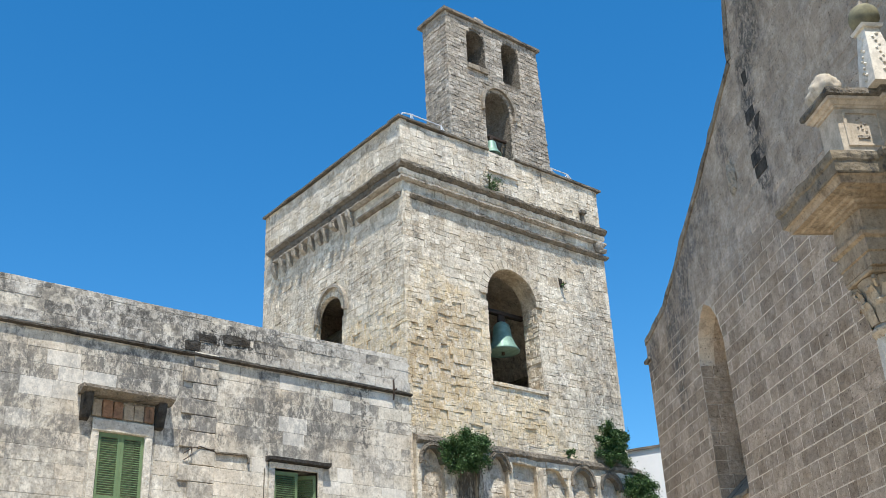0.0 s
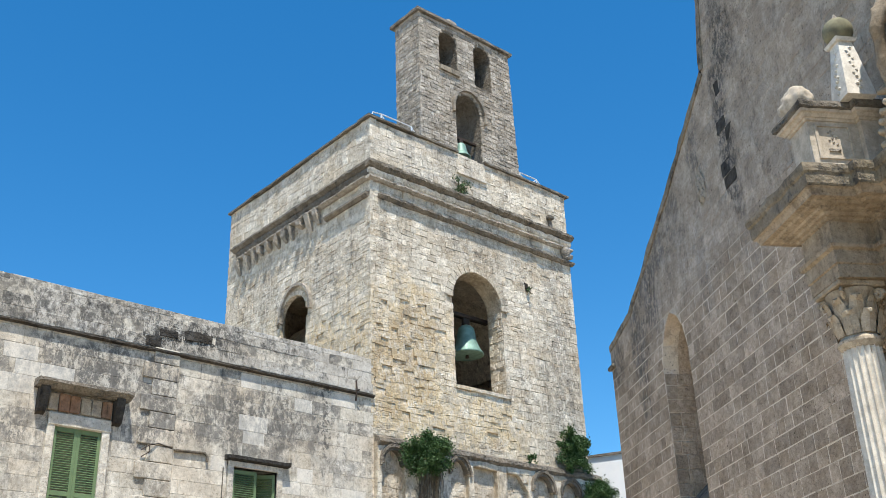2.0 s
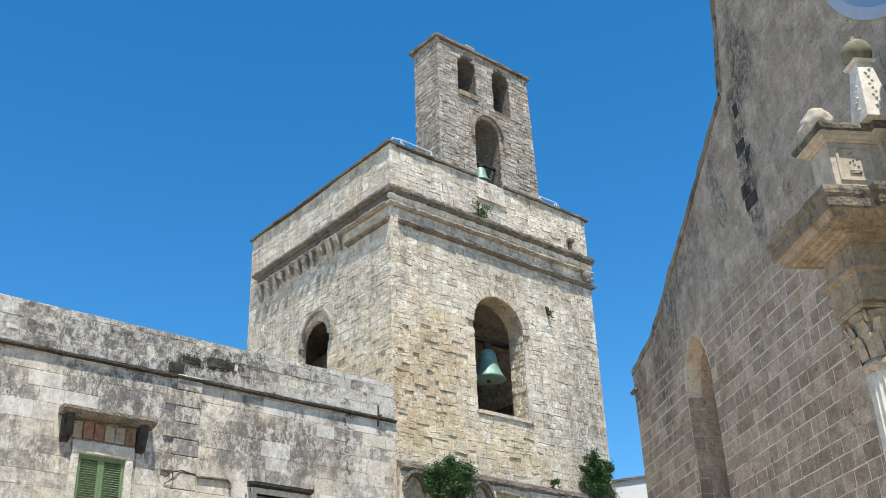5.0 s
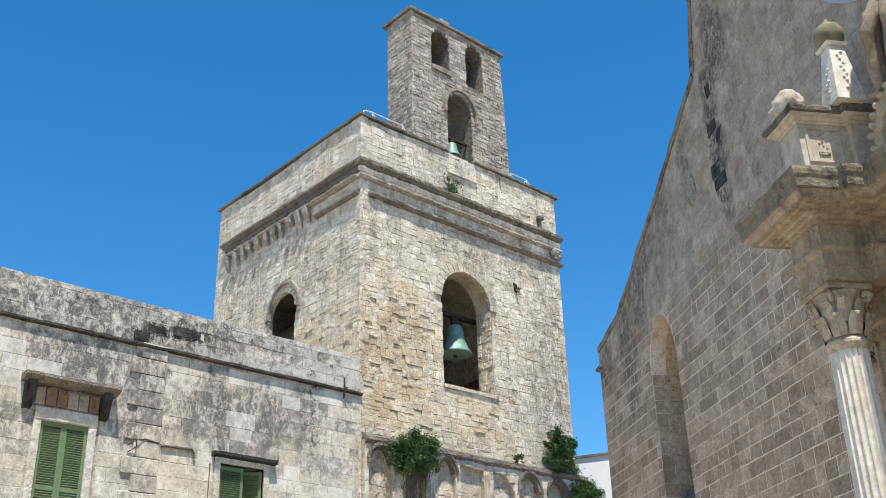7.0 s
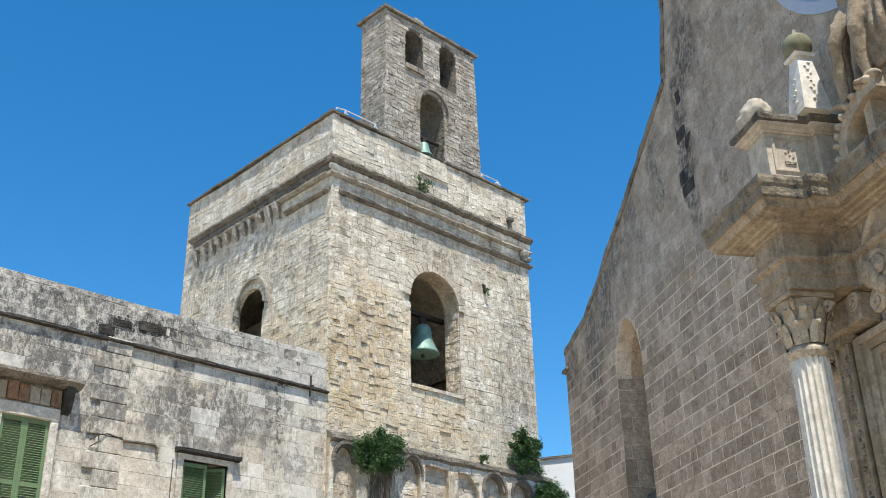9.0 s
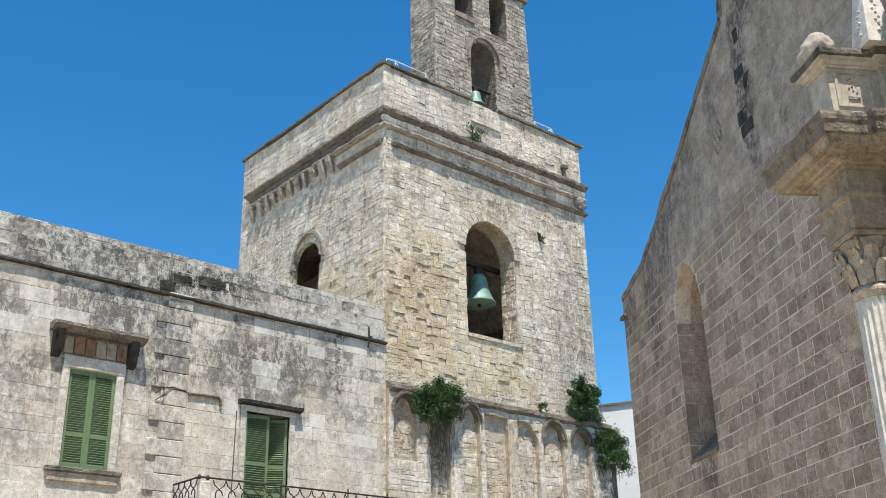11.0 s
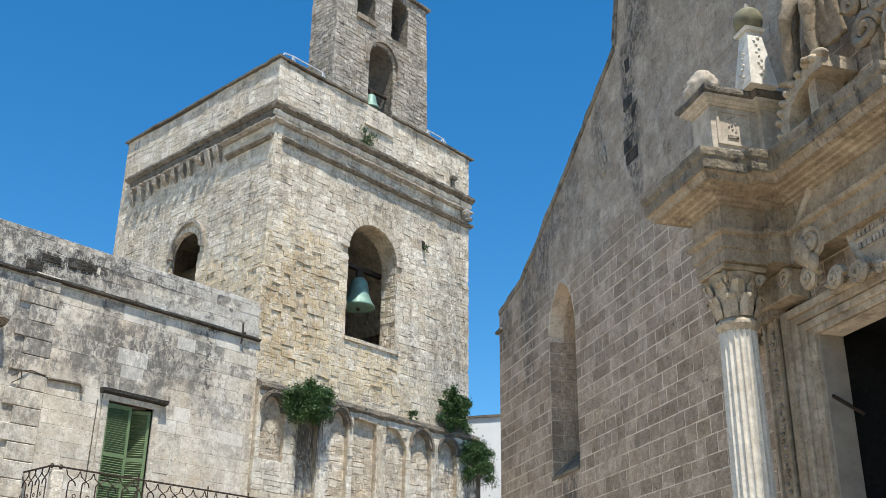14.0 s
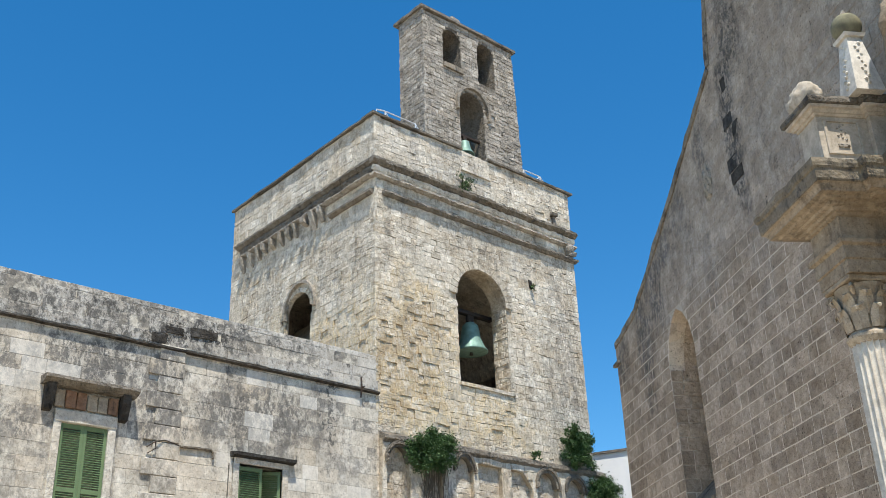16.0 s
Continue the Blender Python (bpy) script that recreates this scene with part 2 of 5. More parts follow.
CHURCH_LOOK = dict(light=(0.66, 0.54, 0.42), dark=(0.41, 0.33, 0.25), ochre=(0.58, 0.44, 0.29), ochre_amount=0.22, lichen=0.5, lichen_colour=(0.075, 0.072, 0.068), band=(7.6, 9.6), blocks=0.3, pits=1.0, relief=1.0, rubble=0.3, mottle=0.55, speckle=0.7, wash=((0.50, 0.43, 0.35), 7.9, 8.9, 0.5), streak=(1.5, 1.5, 0.22), along=CU, stains_and_shade=(
    (17.4, 9.0, 0.4, 0.8, 0.85, (0.13, 0.126, 0.12)), (15.9, 9.9, 0.45, 0.6, 0.75, (0.13, 0.126, 0.12)), (14.6, 10.7, 0.35, 0.7, 0.7, (0.13, 0.126, 0.12)), (14.9, 8.6, 0.25, 1.0, 0.55, (0.2, 0.19, 0.175)),
    (18.2, 8.3, 0.5, 1.5, 0.85, (0.12, 0.117, 0.11)), (19.6, 8.4, 0.5, 0.5, 0.75, (0.10, 0.097, 0.09)), (13.35, 10.2, 0.32, 1.9, 0.9, (0.08, 0.078, 0.075)), (13.0, 11.8, 0.5, 0.9, 0.85, (0.1, 0.098, 0.09)), (16.9, 9.7, 0.6, 0.45, 0.7, (0.14, 0.135, 0.13)), (15.3, 9.2, 1.3, 1.0, 0.6, (0.56, 0.49, 0.41)), (12.1, 9.6, 0.9, 1.3, 0.45, (0.55, 0.48, 0.40)),
    (16.4, 4.6, 0.5, 0.5, 0.8, (0.10, 0.10, 0.10)), (17.6, 9.5, 1.6, 0.25, 0.6, (0.18, 0.17, 0.16)), (13.1, 7.6, 0.4, 1.2, 0.4, (0.3, 0.27, 0.24))))
M_CHURCH = stone("church_limestone", **CHURCH_LOOK)
M_CHURCH_JOINT = stone("church_mortar", mortar=((0.86, 0.75, 0.60), 7.9, 8.8), **CHURCH_LOOK)
M_COLUMN = stone("white_limestone", (0.78, 0.73, 0.635), (0.70, 0.65, 0.56), (0.62, 0.5, 0.36), 0.15, 0.06, (0.2, 0.19, 0.17), pits=0.2, relief=0.3, mottle=0.15, speckle=0.25)
M_PEDESTAL = stone("pedestal_limestone", (0.66, 0.58, 0.47), (0.58, 0.51, 0.41), (0.5, 0.38, 0.24), 0.2, 0.3, (0.15, 0.14, 0.12), pits=0.3, relief=0.4, mottle=0.25, speckle=0.3)
M_JAMB = stone("dressed_limestone", (0.78, 0.73, 0.63), (0.72, 0.67, 0.57), (0.62, 0.5, 0.34), 0.2, 0.4, (0.3, 0.28, 0.25), pits=0.25)
M_PORTAL = stone("portal_limestone", (0.60, 0.51, 0.39), (0.47, 0.395, 0.295), (0.44, 0.33, 0.2), 0.25, 0.55, (0.09, 0.08, 0.07), pits=0.7, mottle=0.5, speckle=0.6, relief=0.8)
# darker copy of the portal stone, with shade under the cornice painted in
M_ENTABLATURE = stone("shaded_portal_limestone", (0.47, 0.385, 0.28), (0.35, 0.285, 0.205), (0.36, 0.26, 0.15), 0.3, 0.6, (0.08, 0.07, 0.06), pits=0.7, mottle=0.55, speckle=0.6, relief=0.8)
M_CORNICE = stone("weathered_cornice_stone", (0.36, 0.31, 0.24), (0.26, 0.22, 0.165), (0.3, 0.24, 0.13), 0.3, 1.0, (0.07, 0.066, 0.06), pits=0.6)
# lichened stone; also colours in shade on low strings, gable core and buttress
M_DARKTOP = stone("lichen_and_shade_stone", (0.29, 0.26, 0.215), (0.17, 0.155, 0.13), (0.36, 0.28, 0.18), 0.2, 0.8, pits=0.9, relief=1.5, rubble=0.6)
# black weathered blocks; also paints the house cornice's shadow and dark holes
M_DARK_STONE = stone("blackened_and_shade_stone", (0.085, 0.08, 0.072), (0.055, 0.052, 0.047), (0.2, 0.16, 0.11), 0.2, 1.0, (0.025, 0.024, 0.022), mottle=0.9, relief=1.3)
M_WHITE = plain("whitewash", (0.90, 0.90, 0.89), (0.82, 0.83, 0.83), 1.5, 0.9)
M_BRONZE = plain("green_bronze", (0.22, 0.34, 0.28), (0.13, 0.225, 0.185), 5.0, 0.6, 0.25)
M_LAMP = plain("grey_lamp_paint", (0.22, 0.25, 0.29), (0.17, 0.2, 0.24), 6.0, 0.4)
M_IRON = plain("rusty_iron", (0.045, 0.04, 0.036), (0.09, 0.06, 0.045), 20.0, 0.65, 0.6)
M_STEEL = plain("galvanised_steel", (0.75, 0.76, 0.77), (0.65, 0.66, 0.67), 20.0, 0.5, 0.3)
M_GREEN = plain("green_shutter_paint", (0.165, 0.235, 0.115), (0.13, 0.19, 0.095), 7.0, 0.55)
M_WOOD = plain("dark_wood", (0.10, 0.07, 0.05), (0.06, 0.045, 0.035), 12.0, 0.8)
# paving out of view; its paleness throws warm fill light onto the church
M_PAVE = stone("paving_stone", (0.66, 0.585, 0.47), (0.56, 0.495, 0.395), (0.42, 0.33, 0.22), 0.2, 0.2)
M_TWIG = plain("dry_twig", (0.16, 0.13, 0.09), (0.09, 0.075, 0.055), 9.0, 0.9)
M_DOOR = plain("weathered_door", (0.34, 0.29, 0.23), (0.24, 0.205, 0.165), 5.0, 0.85)
M_BRICK = stone("stained_red_stone", (0.42, 0.27, 0.18), (0.34, 0.23, 0.16), (0.45, 0.22, 0.11), 0.5, 0.9, (0.07, 0.06, 0.05), mottle=0.6)
# near-black colour that stands for the darkness inside the doorway
M_DOORWAY_BLACK = plain("doorway_black", (0.012, 0.011, 0.011), (0.008, 0.008, 0.008), 8.0, 0.9)
M_GLASS = plain("blue_grey_glass", (0.26, 0.33, 0.42), (0.20, 0.26, 0.34), 3.0, 0.25)


# ---- shaping ----
YB, X0, K = 19.2, 14.66, 7.0
A58 = radians(58)
CD, CN = Vector((math.cos(A58), math.sin(A58), 0)), Vector((-math.sin(A58), math.cos(A58), 0))


def wall_frame(origin, along, out):
    """Wall coordinates: along the wall, up, out of the wall."""
    m = Matrix.Identity(4)
    for i, v in enumerate((along, Vector((0, 0, 1)), out, origin)):
        m.col[i][:3] = v
    return m


FRONT = wall_frame(Vector((0, YB, 0)), Vector((1, 0, 0)), Vector((0, -1, 0)))      # along = x
SIDE = wall_frame(Vector((X0, 0, 0)), Vector((0, -1, 0)), Vector((-1, 0, 0)))      # along = -y
CHURCH = wall_frame(CN * -K, -CD, CN)                                             # along = -u


def to_mesh(bm, name, material, smooth=False):
    me = bpy.data.meshes.new(name)
    bmesh.ops.recalc_face_normals(bm, faces=bm.faces)
    bm.to_mesh(me)
    bm.free()
    me.materials.append(material)
    if smooth:
        for p in me.polygons:
            p.use_smooth = True
    return me


def part(name, bm, material, parent=None, label="", m=None, smooth=False):
    """One mesh object, from a bmesh or a mesh, under its thing."""
    me = bm if isinstance(bm, bpy.types.Mesh) else to_mesh(bm, name, material, smooth)
    ob = new(name, me)
    ob.parent = parent
    if m is not None:
        ob.matrix_basis = m
    return tagged(ob, label)


def thing(name, label, category, m=None, group="", kind=""):
    ob = new(name)
    if m is not None:
        ob.matrix_basis = m
    return tagged(ob, label, category, group, kind)


def box(bm, a0, a1, b0, b1, c0, c1, bevel=0.0):
    r = bmesh.ops.create_cube(bm, size=1.0)
    for v in r["verts"]:
        v.co = Vector(((a0 + a1) / 2 + v.co.x * (a1 - a0), (b0 + b1) / 2 + v.co.y * (b1 - b0), (c0 + c1) / 2 + v.co.z * (c1 - c0)))
    if bevel > 0:
        es = {e for v in r["verts"] for e in v.link_edges}
        bmesh.ops.bevel(bm, geom=list(es), offset=bevel, segments=1, affect="EDGES")
    return bm


def plate(outer, holes, c0, c1):
    """A slab between two depths with the given outline and holes through it."""
    bm = bmesh.new()
    edges = []
    for loop in (outer, *holes):
        vs = [bm.verts.new((a, b, c1)) for a, b in loop]
        edges += [bm.edges.new((vs[i], vs[(i + 1) % len(vs)])) for i in range(len(vs))]
    bmesh.ops.triangle_fill(bm, edges=edges, use_beauty=True, use_dissolve=False)
    r = bmesh.ops.extrude_face_region(bm, geom=list(bm.faces))
    for v in r["geom"]:
        if isinstance(v, bmesh.types.BMVert):
            v.co.z = c0
    return bm


def arch(a0, a1, b0, spring, rise, n=14):
    """Outline of an opening with a round or pointed head."""
    mid, half = (a0 + a1) / 2, (a1 - a0) / 2
    return [(a0, b0), (a1, b0)] + [(mid + half * math.cos(math.pi * i / n), spring + rise * math.sin(math.pi * i / n)) for i in range(n + 1)]


def span(loop, b):
    """The stretch of an outline at one height."""
    xs = []
    for (x1, y1), (x2, y2) in zip(loop, loop[1:] + loop[:1]):
        if (y1 - b) * (y2 - b) < 0:
            xs.append(x1 + (x2 - x1) * (b - y1) / (y2 - y1))
    return (min(xs), max(xs)) if len(xs) > 1 else None


def courses(outline, holes, b0, b1, heights, lengths, gap, rnd, side=(0, 0)):
    """Blocks of a wall in courses: rectangles that keep within the outline and out of the holes."""
    out, b = [], b0
    while b < b1 - 0.03:
        h = min(rnd.uniform(*heights), b1 - b)
        lo, hi = span(outline, b + 0.02), span(outline, b + h - 0.02)
        if lo and hi:
            free = [(max(lo[0], hi[0]) + side[0], min(lo[1], hi[1]) - side[1])]
            for hole in holes:
                cut = [s for s in (span(hole, b + h * q) for q in (0.02, 0.5, 0.98)) if s]
                if cut:
                    c0, c1 = min(s[0] for s in cut), max(s[1] for s in cut)
                    free = [p for f0, f1 in free for p in ((f0, min(f1, c0)), (max(f0, c1), f1)) if p[1] - p[0] > 0.03]
            for f0, f1 in free:
                a = f0
                first = True
                while a < f1 - 0.03:
                    ln = rnd.uniform(*lengths) * (rnd.uniform(0.4, 1) if first else 1)
                    first = False
                    if f1 - a - ln < lengths[0] * 0.5:
                        ln = f1 - a
                    out.append((a + gap / 2, a + ln - gap / 2, b + gap / 2, b + h - gap / 2))
                    a += ln
        b += h
    return out


def block(a0, a1, b0, b1, depth, out, chamfer, rough, rnd):
    """Corners and faces of one dressed block."""
    j = lambda: rnd.uniform(-rough, rough)
    ch = min(chamfer, (a1 - a0) * 0.3, (b1 - b0) * 0.3)
    base = [(a0 + j(), b0 + j()), (a1 + j(), b0 + j()), (a1 + j(), b1 + j()), (a0 + j(), b1 + j())]
    cen = ((a0 + a1) / 2, (b0 + b1) / 2)
    vs = [(x, y, -depth) for x, y in base] + [(x, y, out - ch) for x, y in base]
    vs += [(x + math.copysign(ch, cen[0] - x) + j() * 0.5, y + math.copysign(ch, cen[1] - y) + j() * 0.5, out + j() * 0.4) for x, y in base]
    fs = [(8, 9, 10, 11)]
    for i in range(4):
        k = (i + 1) % 4
        fs += [(i, k, 4 + k, 4 + i), (4 + i, 4 + k, 8 + k, 8 + i)]
    return vs, fs


def masonry(rects, material, parent, name="stone", near=None, count=300, depth=0.05, uneven=0.012, chamfer=0.014, rough=0.008, seed=1, rest_label="pale stone masonry of the same wall", m=Matrix.Identity(4), wave=0.0, worn=(), sunk=0.0):
    """Blocks nearest to a spot of the wall as pieces, the others joined."""
    rnd = random.Random(seed)
    if wave:
        # courses that rise and dip, heads of unequal height
        def bend(a, b):
            return b + wave * noise.noise(Vector((a * 0.55, b * 0.9, seed)))
        moved = []
        for a0, a1, b0, b1 in rects:
            k = bend((a0 + a1) / 2, b0), bend((a0 + a1) / 2, b1)
            if rnd.random() < 0.16 and b1 - b0 > 0.19 and a1 - a0 > 0.22:
                mid = k[0] + (k[1] - k[0]) * rnd.uniform(0.35, 0.65)
                moved += [(a0, a1, k[0], mid), (a0, a1, mid, k[1])]
            else:
                moved.append((a0, a1, *k))
        rects = moved
    if near is not None:
        rects = sorted(rects, key=lambda r: abs((r[0] + r[1]) / 2 - near[0]) + abs((r[2] + r[3]) / 2 - near[1]))
    cache, vs, fs = {}, [], []
    for i, (a0, a1, b0, b1) in enumerate(rects):
        out = rnd.uniform(-uneven, uneven)
        # blocks eaten away by the weather sit deeper
        eaten = sunk
        for wa, wb, ra, rb in worn:
            if ((a0 + a1) / 2 - wa) ** 2 / ra ** 2 + ((b0 + b1) / 2 - wb) ** 2 / rb ** 2 < 1:
                eaten = 0.36
        if rnd.random() < eaten:
            out = out - rnd.uniform(0.008, 0.02 if eaten == sunk else 0.042)
        if i < count:
            w, h = max(0.02, round((a1 - a0) / 0.02) * 0.02), max(0.02, round((b1 - b0) / 0.01) * 0.01)
            key = (round(w, 2), round(h, 2), rnd.randrange(2))
            if key not in cache:
                v, f = block(-w / 2, w / 2, -h / 2, h / 2, depth, 0.0, chamfer, rough, rnd)
                me = bpy.data.meshes.new(name)
                me.from_pydata(v, [], f)
                me.materials.append(material)
                cache[key] = me
            ob = new(name, cache[key])
            ob.parent = parent
            ob.matrix_basis = m @ Matrix.Translation(((a0 + a1) / 2, (b0 + b1) / 2, out)) @ pose(0, 0, 0, rnd.uniform(-25, 25) * rough, rnd.uniform(-25, 25) * rough, rnd.uniform(-120, 120) * rough)
        else:
            v, f = block(a0, a1, b0, b1, depth, out, chamfer, rough, rnd)
            fs += [tuple(q + len(vs) for q in face) for face in f]
            vs += v
    if vs:
        me = bpy.data.meshes.new("masonry")
        me.from_pydata(vs, [], fs)
        me.materials.append(material)
        ob = new("masonry", me)
        ob.parent = parent
        ob.matrix_basis = m
        tagged(ob, rest_label, kind="stuff")


def rod(bm, points, r, sides=6):
    """A round bar along a line of points."""
    pts = [Vector(p) for p in points]
    rings = []
    for i, p in enumerate(pts):
        d = (pts[min(i + 1, len(pts) - 1)] - pts[max(i - 1, 0)]).normalized()
        u = d.orthogonal().normalized() if i == 0 else (u - d * u.dot(d)).normalized()
        w = d.cross(u)
        rr = r[i] if isinstance(r, (list, tuple)) else r
        rings.append([bm.verts.new(p + (u * math.cos(2 * math.pi * k / sides) + w * math.sin(2 * math.pi * k / sides)) * rr) for k in range(sides)])
    for a, b in zip(rings, rings[1:]):
        for k in range(sides):
            bm.faces.new((a[k], a[(k + 1) % sides], b[(k + 1) % sides], b[k]))
    bm.faces.new(rings[0])
    bm.faces.new(rings[-1])
    return bm


def turned(bm, profile, centre=(0, 0, 0), sides=24, flute=0.0, flutes=0, axis="z"):
    """A turned body: (radius, height) pairs from the foot up; flutes may be cut round it."""
    rings = []
    for r, h in profile:
        ring = []
        for k in range(sides):
            t = 2 * math.pi * k / sides
            rr = r - (flute * abs(math.cos(flutes * t / 2)) ** 0.7 if flutes else 0)
            x, y = rr * math.cos(t), rr * math.sin(t)
            ring.append(bm.verts.new(Vector(centre) + (Vector((x, y, h)) if axis == "z" else Vector((x, h, y)))))
        rings.append(ring)
    for a, b in zip(rings, rings[1:]):
        for k in range(sides):
            bm.faces.new((a[k], a[(k + 1) % sides], b[(k + 1) % sides], b[k]))
    bm.faces.new(rings[0])
    bm.faces.new(rings[-1])
    return bm


def profile_run(bm, prof, a0, a1):
    """A moulding: a closed section of (up, out) pairs drawn out along the wall."""
    n = len(prof)
    l0 = [bm.verts.new((a0, b, c)) for b, c in prof]
    l1 = [bm.verts.new((a1, b, c)) for b, c in prof]
    for i in range(n):
        bm.faces.new((l0[i], l0[(i + 1) % n], l1[(i + 1) % n], l1[i]))
    bm.faces.new(l0)
    bm.faces.new(l1)
    return bm


def ragged(bm, amount, cuts=0, seed=3):
    """Worn edges: small shifts that follow a noise field."""
    if cuts:
        long = [e for e in bm.edges if e.calc_length() > 0.6]
        bmesh.ops.subdivide_edges(bm, edges=long, cuts=cuts)
    for v in bm.verts:
        v.co += noise.noise_vector(v.co * 4.1 + Vector((seed, seed * 2, 0))) * amount
    return bm


def moulded(path, profile, ends=True):
    """A moulding carried round a plan of right-angled turns: path of (along, out), profile of (up, overhang)."""
    bm = bmesh.new()
    dirs = [Vector((q[0] - p[0], q[1] - p[1])).normalized() for p, q in zip(path, path[1:])]
    norms = [Vector((-d.y, d.x)) for d in dirs]
    rings = []
    for z, o in profile:
        ring_pts = []
        for i, p in enumerate(path):
            off = norms[0] if i == 0 else norms[-1] if i == len(path) - 1 else norms[i - 1] + norms[i]
            ring_pts.append(bm.verts.new((-(p[0] + off.x * o), z, p[1] + off.y * o)))
        rings.append(ring_pts)
    for a, b in zip(rings, rings[1:]):
        for k in range(len(path) - 1):
            bm.faces.new((a[k], a[k + 1], b[k + 1], b[k]))
    bm.faces.new(rings[0])
    bm.faces.new(rings[-1])
    return bm


# ---- ground ----
# unseen ground that also serves as a reflector for the shaded walls
bm = bmesh.new()
box(bm, -400, 400, -400, 400, -0.5, 0.0)
tagged(part("ground", bm, M_PAVE, None, "unseen paving of the square, kept pale to bounce light"), category="ground", kind="structure")

# ---- bell tower ----
XR, YK, TOP = 22.45, 26.6, 17.05
tower = thing("bell_tower", "tall square medieval bell tower of pale rubble limestone", "tower")
R = random.Random(5)

BELL_ARCH = arch(17.47, 19.33, 9.89, 12.39, 0.93)
front_outline = [(X0, 0), (XR, 0), (XR, TOP), (18.95, TOP), (18.95, 16.42), (17.87, 16.42), (17.87, TOP), (X0, TOP)]
front = part("front_wall", plate([(a + (0.03 if a == X0 else -0.03 if a == XR else 0), b) for a, b in front_outline], [BELL_ARCH], -0.6, -0.05), M_TOWER_JOINT, tower, m=FRONT)
SIDE_ARCH = arch(-23.42, -22.12, 10.2, 12.35, 0.55)
side_outline = [(-YK, 0), (-YB, 0), (-YB, TOP), (-YK, TOP)]
side = part("side_wall", plate([(-YK + 0.03, 0), (-YB - 0.75, 0), (-YB - 0.75, TOP), (-YK + 0.03, TOP)], [SIDE_ARCH], -0.14, -0.05), M_TOWER_JOINT, tower, m=SIDE)
bm = bmesh.new()
box(bm, XR - 1.0, XR - 0.02, YB + 1.0, YK, 0, TOP)
part("rear_wall", bm, M_TOWER_JOINT, tower)
bm = bmesh.new()
box(bm, X0 + 1.0, XR - 1.0, YK - 1.0, YK - 0.03, 0, TOP)
part("rear_wall", bm, M_TOWER_JOINT, tower)
bm = bmesh.new()
box(bm, X0 + 0.5, XR - 0.5, YB + 0.5, YK - 0.5, 9.3, 9.8)
part("bell_floor", bm, M_TOWER_JOINT, tower)
bm = bmesh.new()
box(bm, X0 + 0.5, XR - 0.5, YB + 0.6, YK - 0.5, 13.7, 16.6)
part("roof_slab", bm, M_TOWER_JOINT, tower)

# bell gable
gx = lambda x: x * 1.0078
gz = lambda z: 1.6 + (z - 1.6) * 1.0078
GABLE_HOLES = [arch(18.06, 19.08, 16.42, 18.8, 0.62), arch(17.47, 18.22, 20.12, 21.1, 0.37), arch(18.93, 19.66, 19.98, 21.18, 0.37)]
gable_outline = [(gx(16.50), 16.2), (gx(20.52), 16.2), (gx(20.34), gz(21.62)), (gx(16.56), gz(21.62))]
# dark core colour stands for soot and painted shade within the openings
gable = part("bell_gable", plate([(a + (0.03 if a < 18 else -0.03), b) for a, b in gable_outline], GABLE_HOLES, -1.3, -0.18), M_DARKTOP, tower, "grey stone bell gable with three arched openings", m=FRONT)

# ---- house ----
house = thing("stone_house", "weathered pale limestone house with green shutters and lichen-darkened parapet", "house")
W1 = [(7.09, 5.30), (8.03, 5.30), (8.03, 7.17), (7.09, 7.17)]
W2 = [(10.98, 4.22), (12.06, 4.22), (12.06, 6.88), (10.98, 6.88)]
HL, HR, HTOP = -2.0, 14.72, 10.0
house_outline = [(HL, 0), (HR, 0), (HR, HTOP), (HL, HTOP)]
house_wall = part("front_wall", plate([(HL, 0), (HR, 0), (HR, HTOP), (HL, HTOP)], [W1, W2], -0.5, -0.004), M_HOUSE, house, m=FRONT)
bm = bmesh.new()
box(bm, HL, X0 - 0.02, YB + 0.5, YK + 2, 0, 9.3)
part("house_body", bm, M_HOUSE, house)

# ---- church ----
church = thing("church", "medieval limestone church with a tall shaded gabled facade", "church")
LANCET = [(-17.2, 4.9), (-15.97, 4.9), (-15.97, 7.55), (-16.08, 7.95), (-16.3, 8.25), (-16.58, 8.42), (-16.86, 8.25), (-17.08, 7.95), (-17.2, 7.55)]
DOOR = [(-9.33, 0), (-6.65, 0), (-6.65, 5.16), (-9.33, 5.16)]
ROSE = [(-8.0 + 2.42 * math.cos(2 * math.pi * i / 48), 11.8 + 2.42 * math.sin(2 * math.pi * i / 48)) for i in range(48)]
half = [(-20.0, 0), (-20.0, 8.95), (-18.62, 9.2), (-15.97, 10.56), (-13.83, 11.76), (-13.48, 13.4), (-13.32, 16.0)]
church_outline = half + [(-8.0, 19.5)] + [(-16.0 - a, b) for a, b in reversed(half)]
church_door_loop = [(-20.0, 0.0), *half[1:], (-8.0, 19.5)] + [(-16.0 - a, b) for a, b in reversed(half)] + [(-6.65, 0), (-6.65, 5.16), (-9.33, 5.16), (-9.33, 0)]
facade = part("facade_wall", plate(church_door_loop, [LANCET, ROSE], -0.3, -0.005), M_CHURCH_JOINT, church, m=CHURCH)
bm = bmesh.new()
box(bm, -20.0, -9.9, 0, 8.6, -26, -0.75)
box(bm, -6.1, 4.0, 0, 8.6, -26, -0.75)
box(bm, -9.9, -6.1, 5.9, 8.6, -26, -0.75)
box(bm, -9.9, -6.1, 0, 5.9, -26, -4.2)
part("nave_body", bm, M_CHURCH, church, m=CHURCH)


